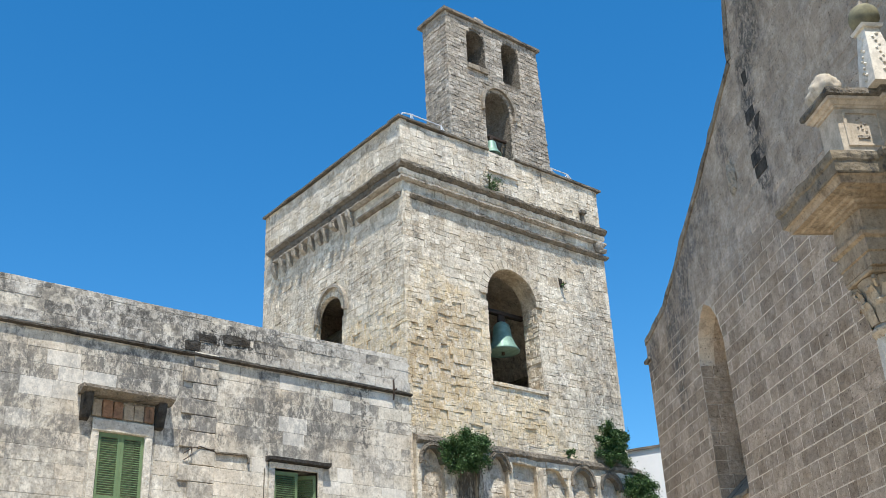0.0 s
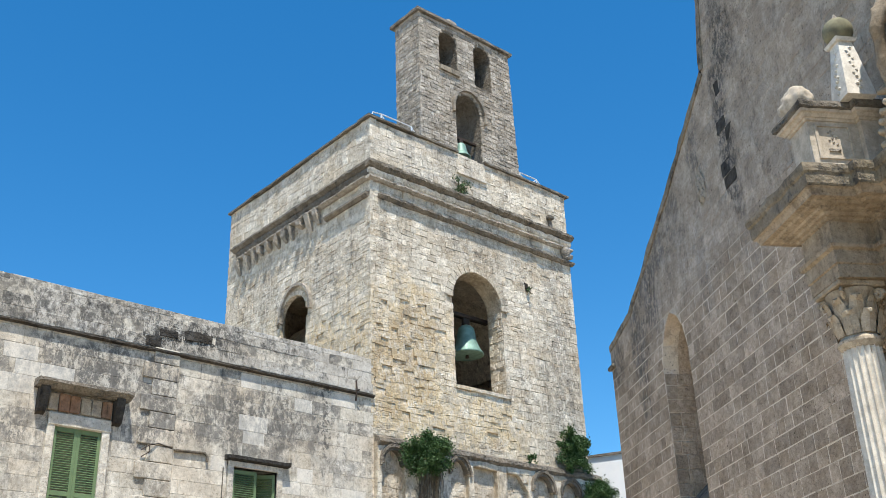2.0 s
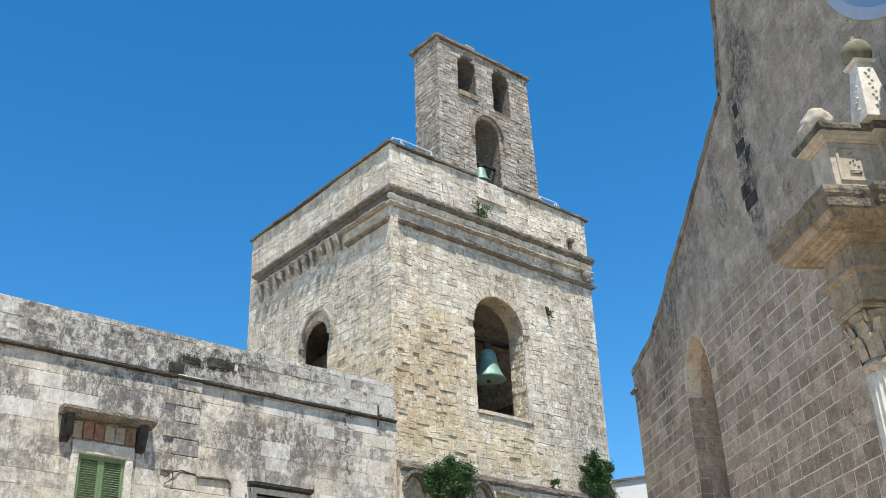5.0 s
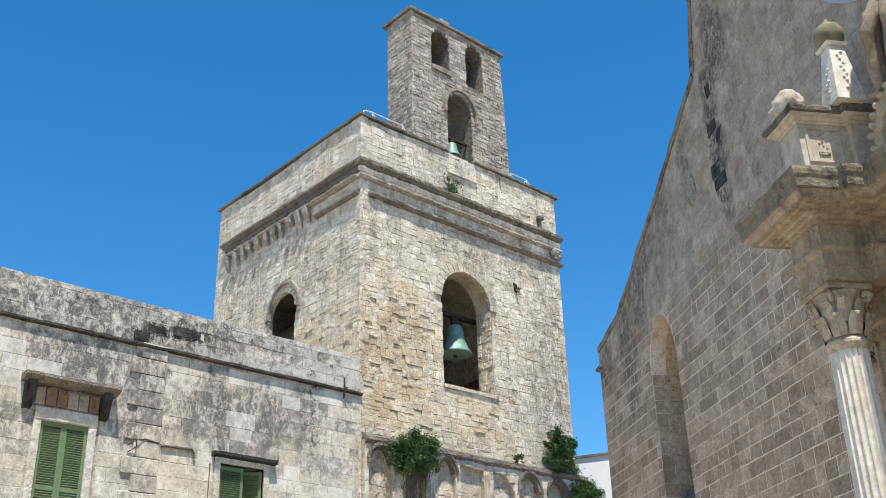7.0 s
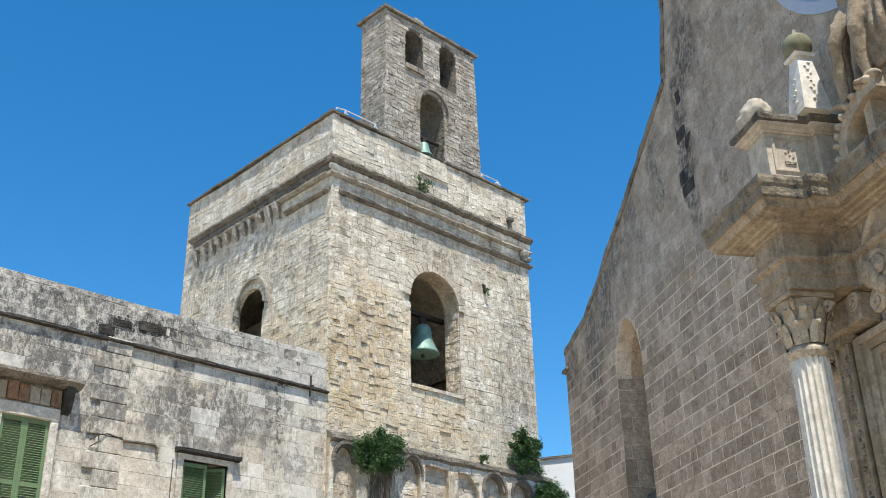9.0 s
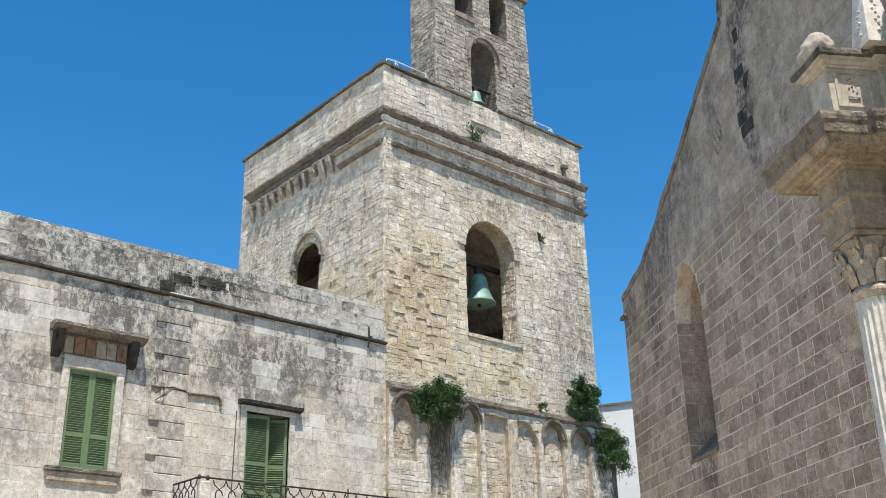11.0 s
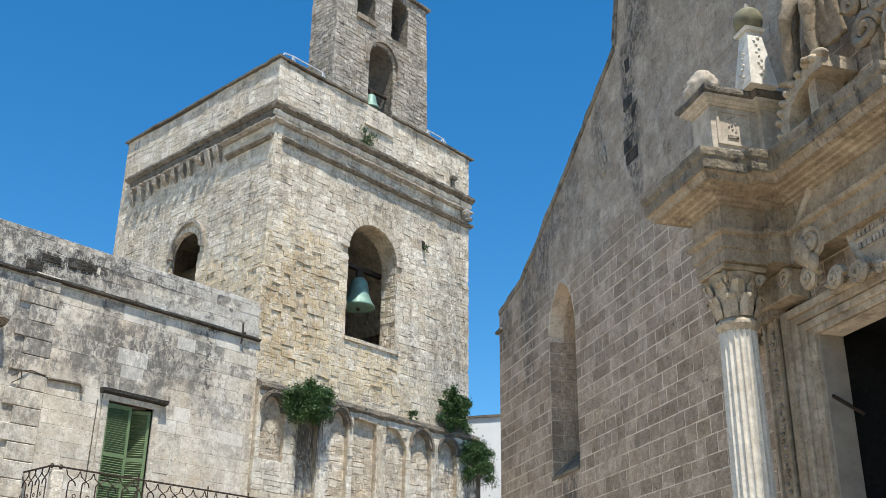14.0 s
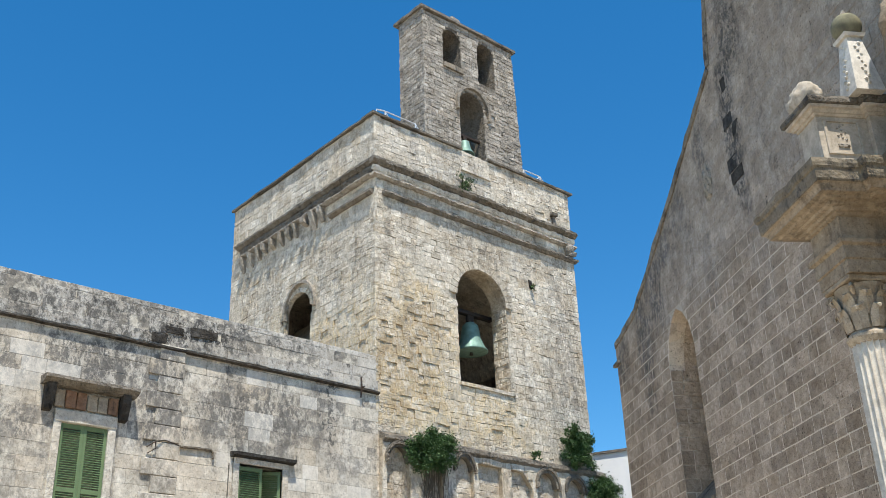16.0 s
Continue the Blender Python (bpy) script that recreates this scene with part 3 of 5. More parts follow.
def ring(bm, a0, a1, spring, rise, wide, c0, c1, n=16, legs=0.0):
    """A raised band round the head of an arch."""
    mid, hf = (a0 + a1) / 2, (a1 - a0) / 2
    line = [(math.cos(math.pi * i / n), math.sin(math.pi * i / n)) for i in range(n + 1)]
    inner = [(mid + hf * c, spring + rise * s) for c, s in line]
    outer = [(mid + (hf + wide) * c, spring + (rise + wide) * s) for c, s in line]
    if legs:
        inner = [(a1, spring - legs)] + inner + [(a0, spring - legs)]
        outer = [(a1 + wide, spring - legs)] + outer + [(a0 - wide, spring - legs)]
    rows = [[bm.verts.new((x, y, c)) for x, y in side] for side, c in ((inner, c0), (inner, c1), (outer, c1), (outer, c0))]
    m = len(inner)
    for k in range(4):
        p, q = rows[k], rows[(k + 1) % 4]
        for i in range(m - 1):
            bm.faces.new((p[i], p[i + 1], q[i + 1], q[i]))
    bm.faces.new([r[0] for r in rows])
    bm.faces.new([r[-1] for r in rows])
    return bm


def voussoirs(parent, a0, a1, spring, rise, wide, c, n, material):
    """The wedge stones of an arch, each a piece."""
    mid, hf = (a0 + a1) / 2, (a1 - a0) / 2
    rnd = random.Random(int(a0 * 100))
    for i in range(n):
        t0, t1 = math.pi * (i + 0.06) / n, math.pi * (i + 0.94) / n
        w = wide * rnd.uniform(0.85, 1.12)
        q = [(mid + (hf + e) * math.cos(t), spring + (rise + e) * math.sin(t)) for t, e in ((t0, 0.0), (t0, w), (t1, w), (t1, 0.0))]
        bm = bmesh.new()
        f = [bm.verts.new((x, y, c + rnd.uniform(-0.008, 0.01))) for x, y in q]
        b = [bm.verts.new((x, y, -0.12)) for x, y in q]
        bm.faces.new(f)
        for k in range(4):
            bm.faces.new((f[k], f[(k + 1) % 4], b[(k + 1) % 4], b[k]))
        part("wedge_stone", bm, material, parent)


# ---- tower: mouldings ----
def cornice(parent, bands, a1, name="cornice"):
    for k, (z0, z1, o, a0, mat) in enumerate(bands):
        bm = bmesh.new()
        profile_run(bm, [(z1, -0.05), (z1 - 0.015, o), (z0 + (z1 - z0) * 0.45, o + 0.005), (z0, o * 0.4), (z0, -0.05)], a0, a1)
        bmesh.ops.subdivide_edges(bm, edges=[e for e in bm.edges if e.calc_length() > 2], cuts=110)
        for v in bm.verts:
            v.co += noise.noise_vector(v.co * 2.0) * 0.02 + noise.noise_vector(v.co * 11.0 + Vector((k, 0, 0))) * 0.03
        part(name, bm, mat, parent)


# the 14.6 bands are dark to paint in the shadow line beneath them
cornice(front, ((15.46, 15.64, 0.18, X0 - 0.15, M_DARKTOP), (15.3, 15.46, 0.05, X0 - 0.05, M_TOWER), (15.08, 15.19, 0.13, X0 - 0.1, M_GABLE), (14.6, 14.74, 0.13, X0 + 0.25, M_DARKTOP)), XR + 0.08)
cornice(side, ((15.48, 15.63, 0.18, -26.2, M_DARKTOP), (15.3, 15.48, 0.06, -26.1, M_DARKTOP), (15.1, 15.19, 0.17, -25.9, M_GABLE), (14.6, 14.74, 0.12, -21.2, M_DARKTOP)), -YB - 0.05)
for i in range(11):   # worn corbels under the side cornice
    y = 21.5 + i * 0.42
    bm = bmesh.new()
    h = 0.2 + 0.28 * R.random()
    y += 0.1 * (R.random() - 0.5)
    profile_run(bm, [(15.08, -0.03), (15.08, 0.22), (14.9, 0.2), (15.06 - h, 0.04), (15.06 - h, -0.03)], -y - 0.1, -y - 0.02 + 0.1 * R.random())
    ragged(bm, 0.05, seed=i)
    part("corbel", bm, M_GABLE, side)
for a0, a1, fr in ((X0 - 0.1, 17.88, front), (18.93, XR + 0.16, front), (-YK - 0.08, -YB - 0.02, side)):
    bm = bmesh.new()
    box(bm, a0, a1, TOP, TOP + 0.06, -0.45, 0.08)
    bmesh.ops.subdivide_edges(bm, edges=[e for e in bm.edges if e.calc_length() > 1], cuts=14)
    ragged(bm, 0.022, seed=7)
    part("coping", bm, M_DARKTOP, fr)
bm = bmesh.new()
box(bm, gx(16.56) - 0.12, gx(20.34) + 0.1, gz(21.62), gz(21.62) + 0.09, -1.45, -0.06)
bmesh.ops.subdivide_edges(bm, edges=[e for e in bm.edges if e.calc_length() > 1], cuts=9)
part("coping", ragged(bm, 0.025, seed=8), M_DARKTOP, gable)
bm = bmesh.new()
box(bm, 18.02, 18.46, 21.86, 22.25, -0.75, -0.32, 0.03)
part("stone_stub", ragged(bm, 0.06, 1, 4), M_GABLE, gable)
bm = bmesh.new()
box(bm, 18.97, 20.58, 17.08, 17.16, -0.2, 0.05)
part("coping", ragged(bm, 0.02, 3, 4), M_GABLE, gable)
bm = bmesh.new()
box(bm, 17.82, 18.98, 16.36, 16.44, -0.3, 0.07)
part("sill", ragged(bm, 0.015, 3, 4), M_TOWER, gable)
bm = bmesh.new()
box(bm, 17.44, 18.24, 19.95, 20.11, -0.3, -0.08)
part("sill", ragged(bm, 0.015, 2, 4), M_CORNICE, gable)
bm = bmesh.new()
ring(bm, 17.98, 19.2, 18.8, 0.74, 0.09, -0.2, -0.06, legs=0.2)
part("hood_mould", bm, M_GABLE, gable)
bm = bmesh.new()
box(bm, 17.45, 19.45, 9.80, 9.89, -0.75, 0.05)
part("sill", ragged(bm, 0.012, 3, 2), M_TOWER, front)
voussoirs(front, 17.47, 19.33, 12.39, 0.93, 0.26, 0.012, 17, M_TOWER)
part("arch_backing", ring(bmesh.new(), 17.47, 19.33, 12.39, 0.93, 0.46, -0.07, -0.008), M_TOWER, front)
part("arch_backing", ring(bmesh.new(), -23.42, -22.12, 12.35, 0.55, 0.4, -0.07, -0.008), M_TOWER, side)
voussoirs(side, -23.42, -22.12, 12.35, 0.55, 0.14, 0.02, 11, M_TOWER)
bm = bmesh.new()
ring(bm, -23.34, -21.92, 12.35, 0.78, 0.08, -0.03, 0.1, legs=0.1)
part("hood_mould", bm, M_GABLE, side)
# vault over the bell chamber
part("vault", ring(bmesh.new(), 15.8, 21.0, 11.3, 2.3, 0.12, -6.3, -0.6), M_TOWER, tower, m=FRONT)
# spout, gargoyle and slit
bm = bmesh.new()
box(bm, 21.58, 21.7, 15.45, 16.0, -0.02, 0.08, 0.02)
box(bm, 21.52, 21.76, 15.98, 16.1, -0.02, 0.16, 0.02)
part("drain_spout", ragged(bm, 0.02, 1, 2), M_DARKTOP, front, "lichened stone drain spout")
bm = bmesh.new()
bmesh.ops.create_icosphere(bm, subdivisions=2, radius=0.17, matrix=Matrix.Translation((22.2, 15.0, 0.06)))
box(bm, 22.12, 22.44, 14.8, 14.95, -0.02, 0.16, 0.03)
part("carved_bracket", ragged(bm, 0.07, 0, 9), M_GABLE, front)
# no opening is cut: a black block paints the slit's unlit depth
bm = bmesh.new()
box(bm, 20.33, 20.46, 13.26, 13.52, -0.01, 0.035, 0.01)
part("slit", ragged(bm, 0.04, 1, 5), M_DARK_STONE, front)

# blind arcade at the tower's foot
arcade = part("blind_arcade", plate([(14.735, 0), (22.62, 0), (22.62, 7.96), (14.735, 7.96)], [
    arch(14.85, 15.58, 6.35, 7.45, 0.42), arch(15.98, 16.62, 4.9, 7.45, 0.4), arch(17.02, 17.64, 5.2, 7.5, 0.4), [(17.8, 4.4), (18.64, 4.4), (18.64, 7.72), (17.8, 7.74)],
    [(18.98, 4.5), (19.72, 4.5), (19.76, 7.3), (19.45, 7.7), (18.98, 7.75)], arch(19.92, 20.74, 4.3, 7.4, 0.46), arch(21.05, 21.8, 4.6, 7.42, 0.38)], -0.02, 0.13), M_TOWER_JOINT, tower, m=FRONT)
ARC_HOLES = [arch(14.85, 15.58, 6.35, 7.45, 0.42), arch(15.98, 16.62, 4.9, 7.45, 0.4), arch(17.02, 17.64, 5.2, 7.5, 0.4), [(17.8, 4.4), (18.64, 4.4), (18.64, 7.72), (17.8, 7.74)],
             [(18.98, 4.5), (19.72, 4.5), (19.76, 7.3), (19.45, 7.7), (18.98, 7.75)], arch(19.92, 20.74, 4.3, 7.4, 0.46), arch(21.05, 21.8, 4.6, 7.42, 0.38)]
for a0, a1, s, r in ((14.85, 15.58, 7.45, 0.42), (17.02, 17.64, 7.5, 0.4), (19.92, 20.74, 7.4, 0.46), (21.05, 21.8, 7.42, 0.38)):
    bm = bmesh.new()
    ring(bm, a0, a1, s, r, 0.075, 0.1, 0.21, legs=0.06)
    ring(bm, a0 + 0.07, a1 - 0.07, s, r - 0.07, 0.075, 0.0, 0.17)
    part("arch_mould", ragged(bm, 0.02, 0, 2), M_DARKTOP, arcade)
for x in (16.72, 18.68, 20.83, 21.86):
    bm = bmesh.new()
    box(bm, x, x + 0.2, 0.0, 7.7, 0.1, 0.17, 0.01)
    part("pilaster_strip", ragged(bm, 0.03, 24, 3), M_ARCADE, arcade)
bm = bmesh.new()
profile_run(bm, [(8.16, -0.02), (8.06, 0.2), (7.95, 0.22), (7.86, 0.12), (7.86, 0.0)], 14.75, 22.72)
bmesh.ops.subdivide_edges(bm, edges=[e for e in bm.edges if e.calc_length() > 2], cuts=50)
part("ledge", ragged(bm, 0.035, 0, 6), M_DARKTOP, arcade)
# dark stone colour carries the shade that lies under the end shrub
bm = bmesh.new()
box(bm, 22.62, 23.15, 0, 7.05, -2.4, -0.12)
part("buttress", ragged(bm, 0.03, 6, 6), M_DARKTOP, arcade)

# ---- tower: loose things ----
def bell(name, x, y, z, r, h, label, mat):
    b = thing(name, label, "bell", pose(x, y, z), "bells of the tower")
    bm = bmesh.new()
    turned(bm, [(r * 0.9, 0), (r, 0.0), (r * 0.96, h * 0.06), (r * 0.78, h * 0.2), (r * 0.6, h * 0.45), (r * 0.53, h * 0.72), (r * 0.47, h * 0.86), (r * 0.3, h * 0.95), (r * 0.1, h)], sides=28)
    part("bell_body", bm, mat, b, smooth=True)
    bm = bmesh.new()
    rod(bm, [(0, 0, h * 0.9), (0, 0, h * 0.1), (0, 0, -h * 0.08)], [0.02, 0.025, 0.06])
    part("clapper", bm, M_IRON, b)
    bm = bmesh.new()
    box(bm, -0.1 * r / 0.4, 0.1 * r / 0.4, -0.06, 0.06, h * 0.97, h * 1.22, 0.02)
    part("headstock", bm, M_IRON, b)
    return b


bell("bronze_bell", 18.74, YB + 0.9, 11.2, 0.48, 0.92, "large green-patinated bronze bell hanging in the arch", M_BRONZE)
bell("bronze_bell", 18.46, YB + 0.45, 17.3, 0.3, 0.52, "green-patinated bronze bell hanging in the gable", M_BRONZE)
bell("bronze_bell", 18.0, YB + 1.05, 20.75, 0.17, 0.36, "small dark bell in the upper opening of the gable", M_IRON)
bell("bronze_bell", 19.44, YB + 1.05, 20.7, 0.17, 0.36, "small dark bell in the upper opening of the gable", M_IRON)
beam = bmesh.new()
box(beam, 17.2, 19.6, YB + 0.82, YB + 0.98, 12.3, 12.42, 0.015)
tagged(part("bell_beam", beam, M_IRON, None, "dark iron beam that carries the large bell"), category="beam")
for bx, bz, hx, back in ((18.5, 17.92, 0.62, 0.4), (18.0, 21.17, 0.42, 1.0), (19.44, 21.12, 0.42, 1.0)):
    beam = bmesh.new()
    box(beam, bx - hx, bx + hx, YB + back, YB + back + 0.1, bz, bz + 0.08, 0.01)
    tagged(part("bell_beam", beam, M_IRON, None, "small iron beam that carries a gable bell"), category="beam")


def guard(label, pts, posts, braces):
    g = thing("roof_railing", label, "railing")
    bm = bmesh.new()
    rod(bm, pts, 0.022)
    part("top_rail", bm, M_STEEL, g)
    for p, q in posts:
        bm = bmesh.new()
        rod(bm, [p, q], 0.022)
        part("post", bm, M_STEEL, g)
    for p, q in braces:
        bm = bmesh.new()
        rod(bm, [p, q], 0.016)
        part("brace", bm, M_STEEL, g)
    return g


yr = YB + 0.25
guard("pale galvanised steel railing on the tower roof", [(14.95, yr, 17.45), (15.25, yr, 17.5), (16.35, yr, 17.5), (16.62, yr, 17.12)],
      [((15.25, yr, 17.1), (15.25, yr, 17.5)), ((16.35, yr, 17.1), (16.35, yr, 17.5))], [((14.95, yr, 17.45), (14.85, yr, 17.1)), ((15.25, yr, 17.5), (15.55, yr, 17.1))])
guard("pale galvanised steel railing on the tower roof", [(20.75, yr, 17.5), (21.5, yr, 17.5), (21.85, yr, 17.12)],
      [((20.75, yr, 17.1), (20.75, yr, 17.5)), ((21.5, yr, 17.1), (21.5, yr, 17.5))], [((20.75, yr, 17.5), (21.1, yr, 17.1)), ((21.1, yr, 17.1), (21.5, yr, 17.5))])

# ---- white house in the distance ----
far = thing("white_house", "whitewashed house with a thin dark coping beyond the tower", "house")
FAR = pose(25.5, 21.4, 0, 0, 0, 23.5)
part("wall", box(bmesh.new(), 0, 9, -5, 12, 0, 9.5), M_WHITE, far, m=FAR)
bm = box(bmesh.new(), -0.06, 9, -5, 12, 9.5, 9.57)
bmesh.ops.subdivide_edges(bm, edges=[e for e in bm.edges if e.calc_length() > 8], cuts=30)
part("coping", ragged(bm, 0.02, 0, 5), M_DARKTOP, far, m=FAR)

# ---- house: mouldings and parapet ----
# thin cornice, coloured black to carry its own shadow line
bm = bmesh.new()
profile_run(bm, [(9.13, 0.0), (9.1, 0.085), (9.06, 0.09), (9.03, 0.03), (9.04, 0.0)], HL, HR)
bmesh.ops.subdivide_edges(bm, edges=[e for e in bm.edges if e.calc_length() > 2], cuts=60)
part("cornice", ragged(bm, 0.015, 0, 6), M_DARK_STONE, house_wall)
bm = bmesh.new()
profile_run(bm, [(4.6, 0.0), (4.52, 0.14), (4.38, 0.14), (4.3, 0.0)], HL, 9.25)
bmesh.ops.subdivide_edges(bm, edges=[e for e in bm.edges if e.calc_length() > 2], cuts=40)
part("string_course", ragged(bm, 0.02, 0, 6), M_CORNICE, house_wall)
for x, z, w, h in ((8.93, 9.27, 0.36, 0.2), (9.27, 9.5, 0.42, 0.15), (9.97, 9.57, 0.66, 0.2)):
    bm = bmesh.new()
    box(bm, x - w / 2, x + w / 2, z - h / 2, z + h / 2, -0.02, 0.022, 0.006)
    part("black_stone", ragged(bm, 0.04, 4, 7), M_DARK_STONE, house_wall, "soot-black weathered block")
# quoin strip
z = 4.32
k = 0
while z < 8.95:
    h = 0.345
    bm = bmesh.new()
    box(bm, 8.76 if k % 2 == 0 else 8.98, 9.55, z + 0.006, z + h - 0.006, -0.02, 0.05, 0.012)
    part("quoin_stone", ragged(bm, 0.006, 0, k), M_HOUSE, house_wall)
    z += h
    k += 1
bm = bmesh.new()
rod(bm, [(9.58, 7.04, 0.03), (10.28, 7.07, 0.03), (10.34, 7.0, 0.03), (10.34, 6.9, 0.03)], 0.03)
part("drip_mould", bm, M_DARKTOP, house_wall)

# window with hood
def leaf(parent, w, h, splits, broken=0, name="shutter_leaf", m=None, label=""):
    """A louvred shutter leaf: frame, rails and slats."""
    bm = bmesh.new()
    s = 0.065
    box(bm, 0, s, 0, h, -0.02, 0.025, 0.004)
    box(bm, w - s, w, 0, h, -0.02, 0.025, 0.004)
    zs = [0.0, *splits, h]
    for q in zs:
        b0 = min(max(q - s * 0.7, 0), h - s * 1.2)
        box(bm, s, w - s, b0, b0 + s * (1.2 if q in (0.0, h) else 1.4), -0.018, 0.022, 0.004)
    lf = part(name, bm, M_GREEN, parent, label, m)
    bm = bmesh.new()
    box(bm, 0, w - 2 * s + 0.02, 0, 0.012, -0.022, 0.018)
    slat_mesh = to_mesh(bm, "slat", M_GREEN)
    rnd = random.Random(int(h * 100 + w * 10))
    for lo, hi in zip(zs, zs[1:]):
        lo, hi = lo + s * 0.9, hi - s * 0.9
        n = int((hi - lo) / 0.045)
        for i in range(n):
            if broken and lo < splits[0] and i < 7 and rnd.random() < 0.45:
                continue
            tilt = 38 + (rnd.uniform(-25, 25) if broken and lo < splits[0] and i < 9 else rnd.uniform(-3, 3))
            part("slat", slat_mesh, None, lf, m=pose(s - 0.01, lo + (i + 0.5) * (hi - lo) / n, 0, tilt, 0, rnd.uniform(-4, 4) if broken and i < 9 and lo < splits[0] else 0))
    return lf


window = part("window_frame", box(box(box(bmesh.new(), 6.94, 7.09, 5.28, 7.34, -0.1, 0.045, 0.01), 8.03, 8.19, 5.28, 7.34, -0.1, 0.045, 0.01), 6.94, 8.19, 7.18, 7.42, -0.1, 0.06, 0.012), M_JAMB, house_wall, "pale stone window surround")
leaf(house, 0.47, 1.87, [0.62], m=FRONT @ Matrix.Translation((7.09, 5.3, -0.03)), label="green louvred shutter, closed")
leaf(house, 0.47, 1.87, [0.62], m=FRONT @ Matrix.Translation((7.56, 5.3, -0.03)), label="green louvred shutter, closed")
bm = bmesh.new()
box(bm, 6.82, 8.3, 5.2, 5.29, -0.02, 0.1, 0.015)
part("window_sill", ragged(bm, 0.015, 5, 2), M_DARKTOP, house_wall)
bm = bmesh.new()
box(bm, 6.88, 8.26, 5.02, 5.2, -0.02, 0.055, 0.015)
part("sill_apron", ragged(bm, 0.012, 5, 2), M_PORTAL, house_wall)
bm = bmesh.new()
profile_run(bm, [(8.02, -0.02), (8.0, 0.3), (7.93, 0.32), (7.9, 0.28), (7.84, 0.16), (7.84, -0.02)], 6.6, 8.5)
bmesh.ops.subdivide_edges(bm, edges=[e for e in bm.edges if e.calc_length() > 1], cuts=14)
part("window_hood", ragged(bm, 0.02, 0, 2), M_DARKTOP, house_wall, "lichen-blackened stone window hood")
for x in (6.68, 8.2):
    bm = bmesh.new()
    profile_run(bm, [(7.86, 0.0), (7.86, 0.22), (7.7, 0.2), (7.52, 0.14), (7.38, 0.1), (7.34, 0.0)], x, x + 0.17)
    part("hood_bracket", ragged(bm, 0.01, 0, 2), M_DARK_STONE, house_wall)
for i in range(6):
    bm = bmesh.new()
    x = 6.9 + i * 0.215
    box(bm, x, x + 0.2, 7.46, 7.8, -0.02, 0.05 + 0.01 * (i % 2), 0.012)
    part("brick", ragged(bm, 0.02, 1, i), M_BRICK if i in (1, 2, 5) else M_PORTAL, house_wall)

# balcony door
part("door_frame", box(box(box(bmesh.new(), 10.84, 10.98, 4.2, 6.98, -0.12, 0.04, 0.01), 12.06, 12.2, 4.2, 6.98, -0.12, 0.04, 0.01), 10.84, 12.2, 6.88, 7.0, -0.12, 0.05, 0.01), M_JAMB, house_wall, "pale stone door surround")
bm = bmesh.new()
profile_run(bm, [(7.12, 0.0), (7.1, 0.15), (7.03, 0.15), (7.0, 0.05), (7.0, 0.0)], 10.76, 12.34)
part("door_hood", ragged(bm, 0.01, 6, 2), M_DARK_STONE, house_wall)
leaf(house, 0.6, 2.6, [0.95, 1.55], broken=1, m=FRONT @ Matrix.Translation((10.98, 4.24, -0.05)), label="green louvred door shutter with broken slats")
leaf(house, 0.5, 2.6, [0.95, 1.55], broken=1, m=FRONT @ Matrix.Translation((12.06, 4.24, -0.06)) @ pose(0, 0, 0, 0, 180 - 32, 0), label="green louvred door shutter, slightly ajar")
for x, z0, z1 in ((10.98, 4.2, 6.9),):
    bm = bmesh.new()
    box(bm, x - 0.05, 12.1, z0, z1, -0.6, -0.5)
    part("door_leaf", bm, M_WOOD, house_wall)
bm = bmesh.new()
rod(bm, [(10.72, 5.1, 0.008), (10.74, 6.85, 0.008)], 0.013)
part("drain_pipe", bm, M_DARKTOP, house_wall)

# iron hook and wire on the wall
hook = thing("iron_hook", "rusty iron anchor on the house wall", "hook", FRONT)
bm = bmesh.new()
rod(bm, [(14.16, 9.36, 0.07), (14.16, 9.1, 0.09), (14.16, 8.86, 0.05)], 0.022)
part("bar", bm, M_IRON, hook)
bm = bmesh.new()
rod(bm, [(14.16, 9.1, -0.02), (14.16, 9.1, 0.1), (14.2, 9.12, 0.16)], 0.02)
part("pin", bm, M_IRON, hook)
wire = thing("wire_bracket", "thin rusty iron bracket on the quoin", "bracket", FRONT)
for p in ([(8.84, 6.93, 0.06), (9.0, 7.05, 0.1), (9.22, 7.12, 0.06)], [(8.86, 6.8, 0.06), (9.02, 6.92, 0.1), (9.0, 7.05, 0.1)], [(9.22, 7.12, 0.06), (9.55, 7.05, 0.05)]):
    bm = bmesh.new()
    rod(bm, p, 0.011)
    part("rod", bm, M_IRON, wire)

# ---- balcony ----
balcony = thing("balcony", "stone balcony slab under the green door", "balcony", FRONT)
bm = bmesh.new()
profile_run(bm, [(4.2, 0.0), (4.2, 1.2), (4.1, 1.22), (4.04, 1.12), (3.9, 1.05), (3.82, 0.8), (3.8, 0.0)], 9.28, 14.66)
bmesh.ops.subdivide_edges(bm, edges=[e for e in bm.edges if e.calc_length() > 2], cuts=24)
part("slab", ragged(bm, 0.015, 0, 3), M_CORNICE, balcony)
for x in (9.56, 14.56):
    bm = bmesh.new()
    box(bm, x - 0.13, x + 0.09, 4.2, 5.1, 0.98, 1.14, 0.02)
    part("corner_post", ragged(bm, 0.02, 4, 3), M_JAMB, balcony, "white lichened stone corner post")

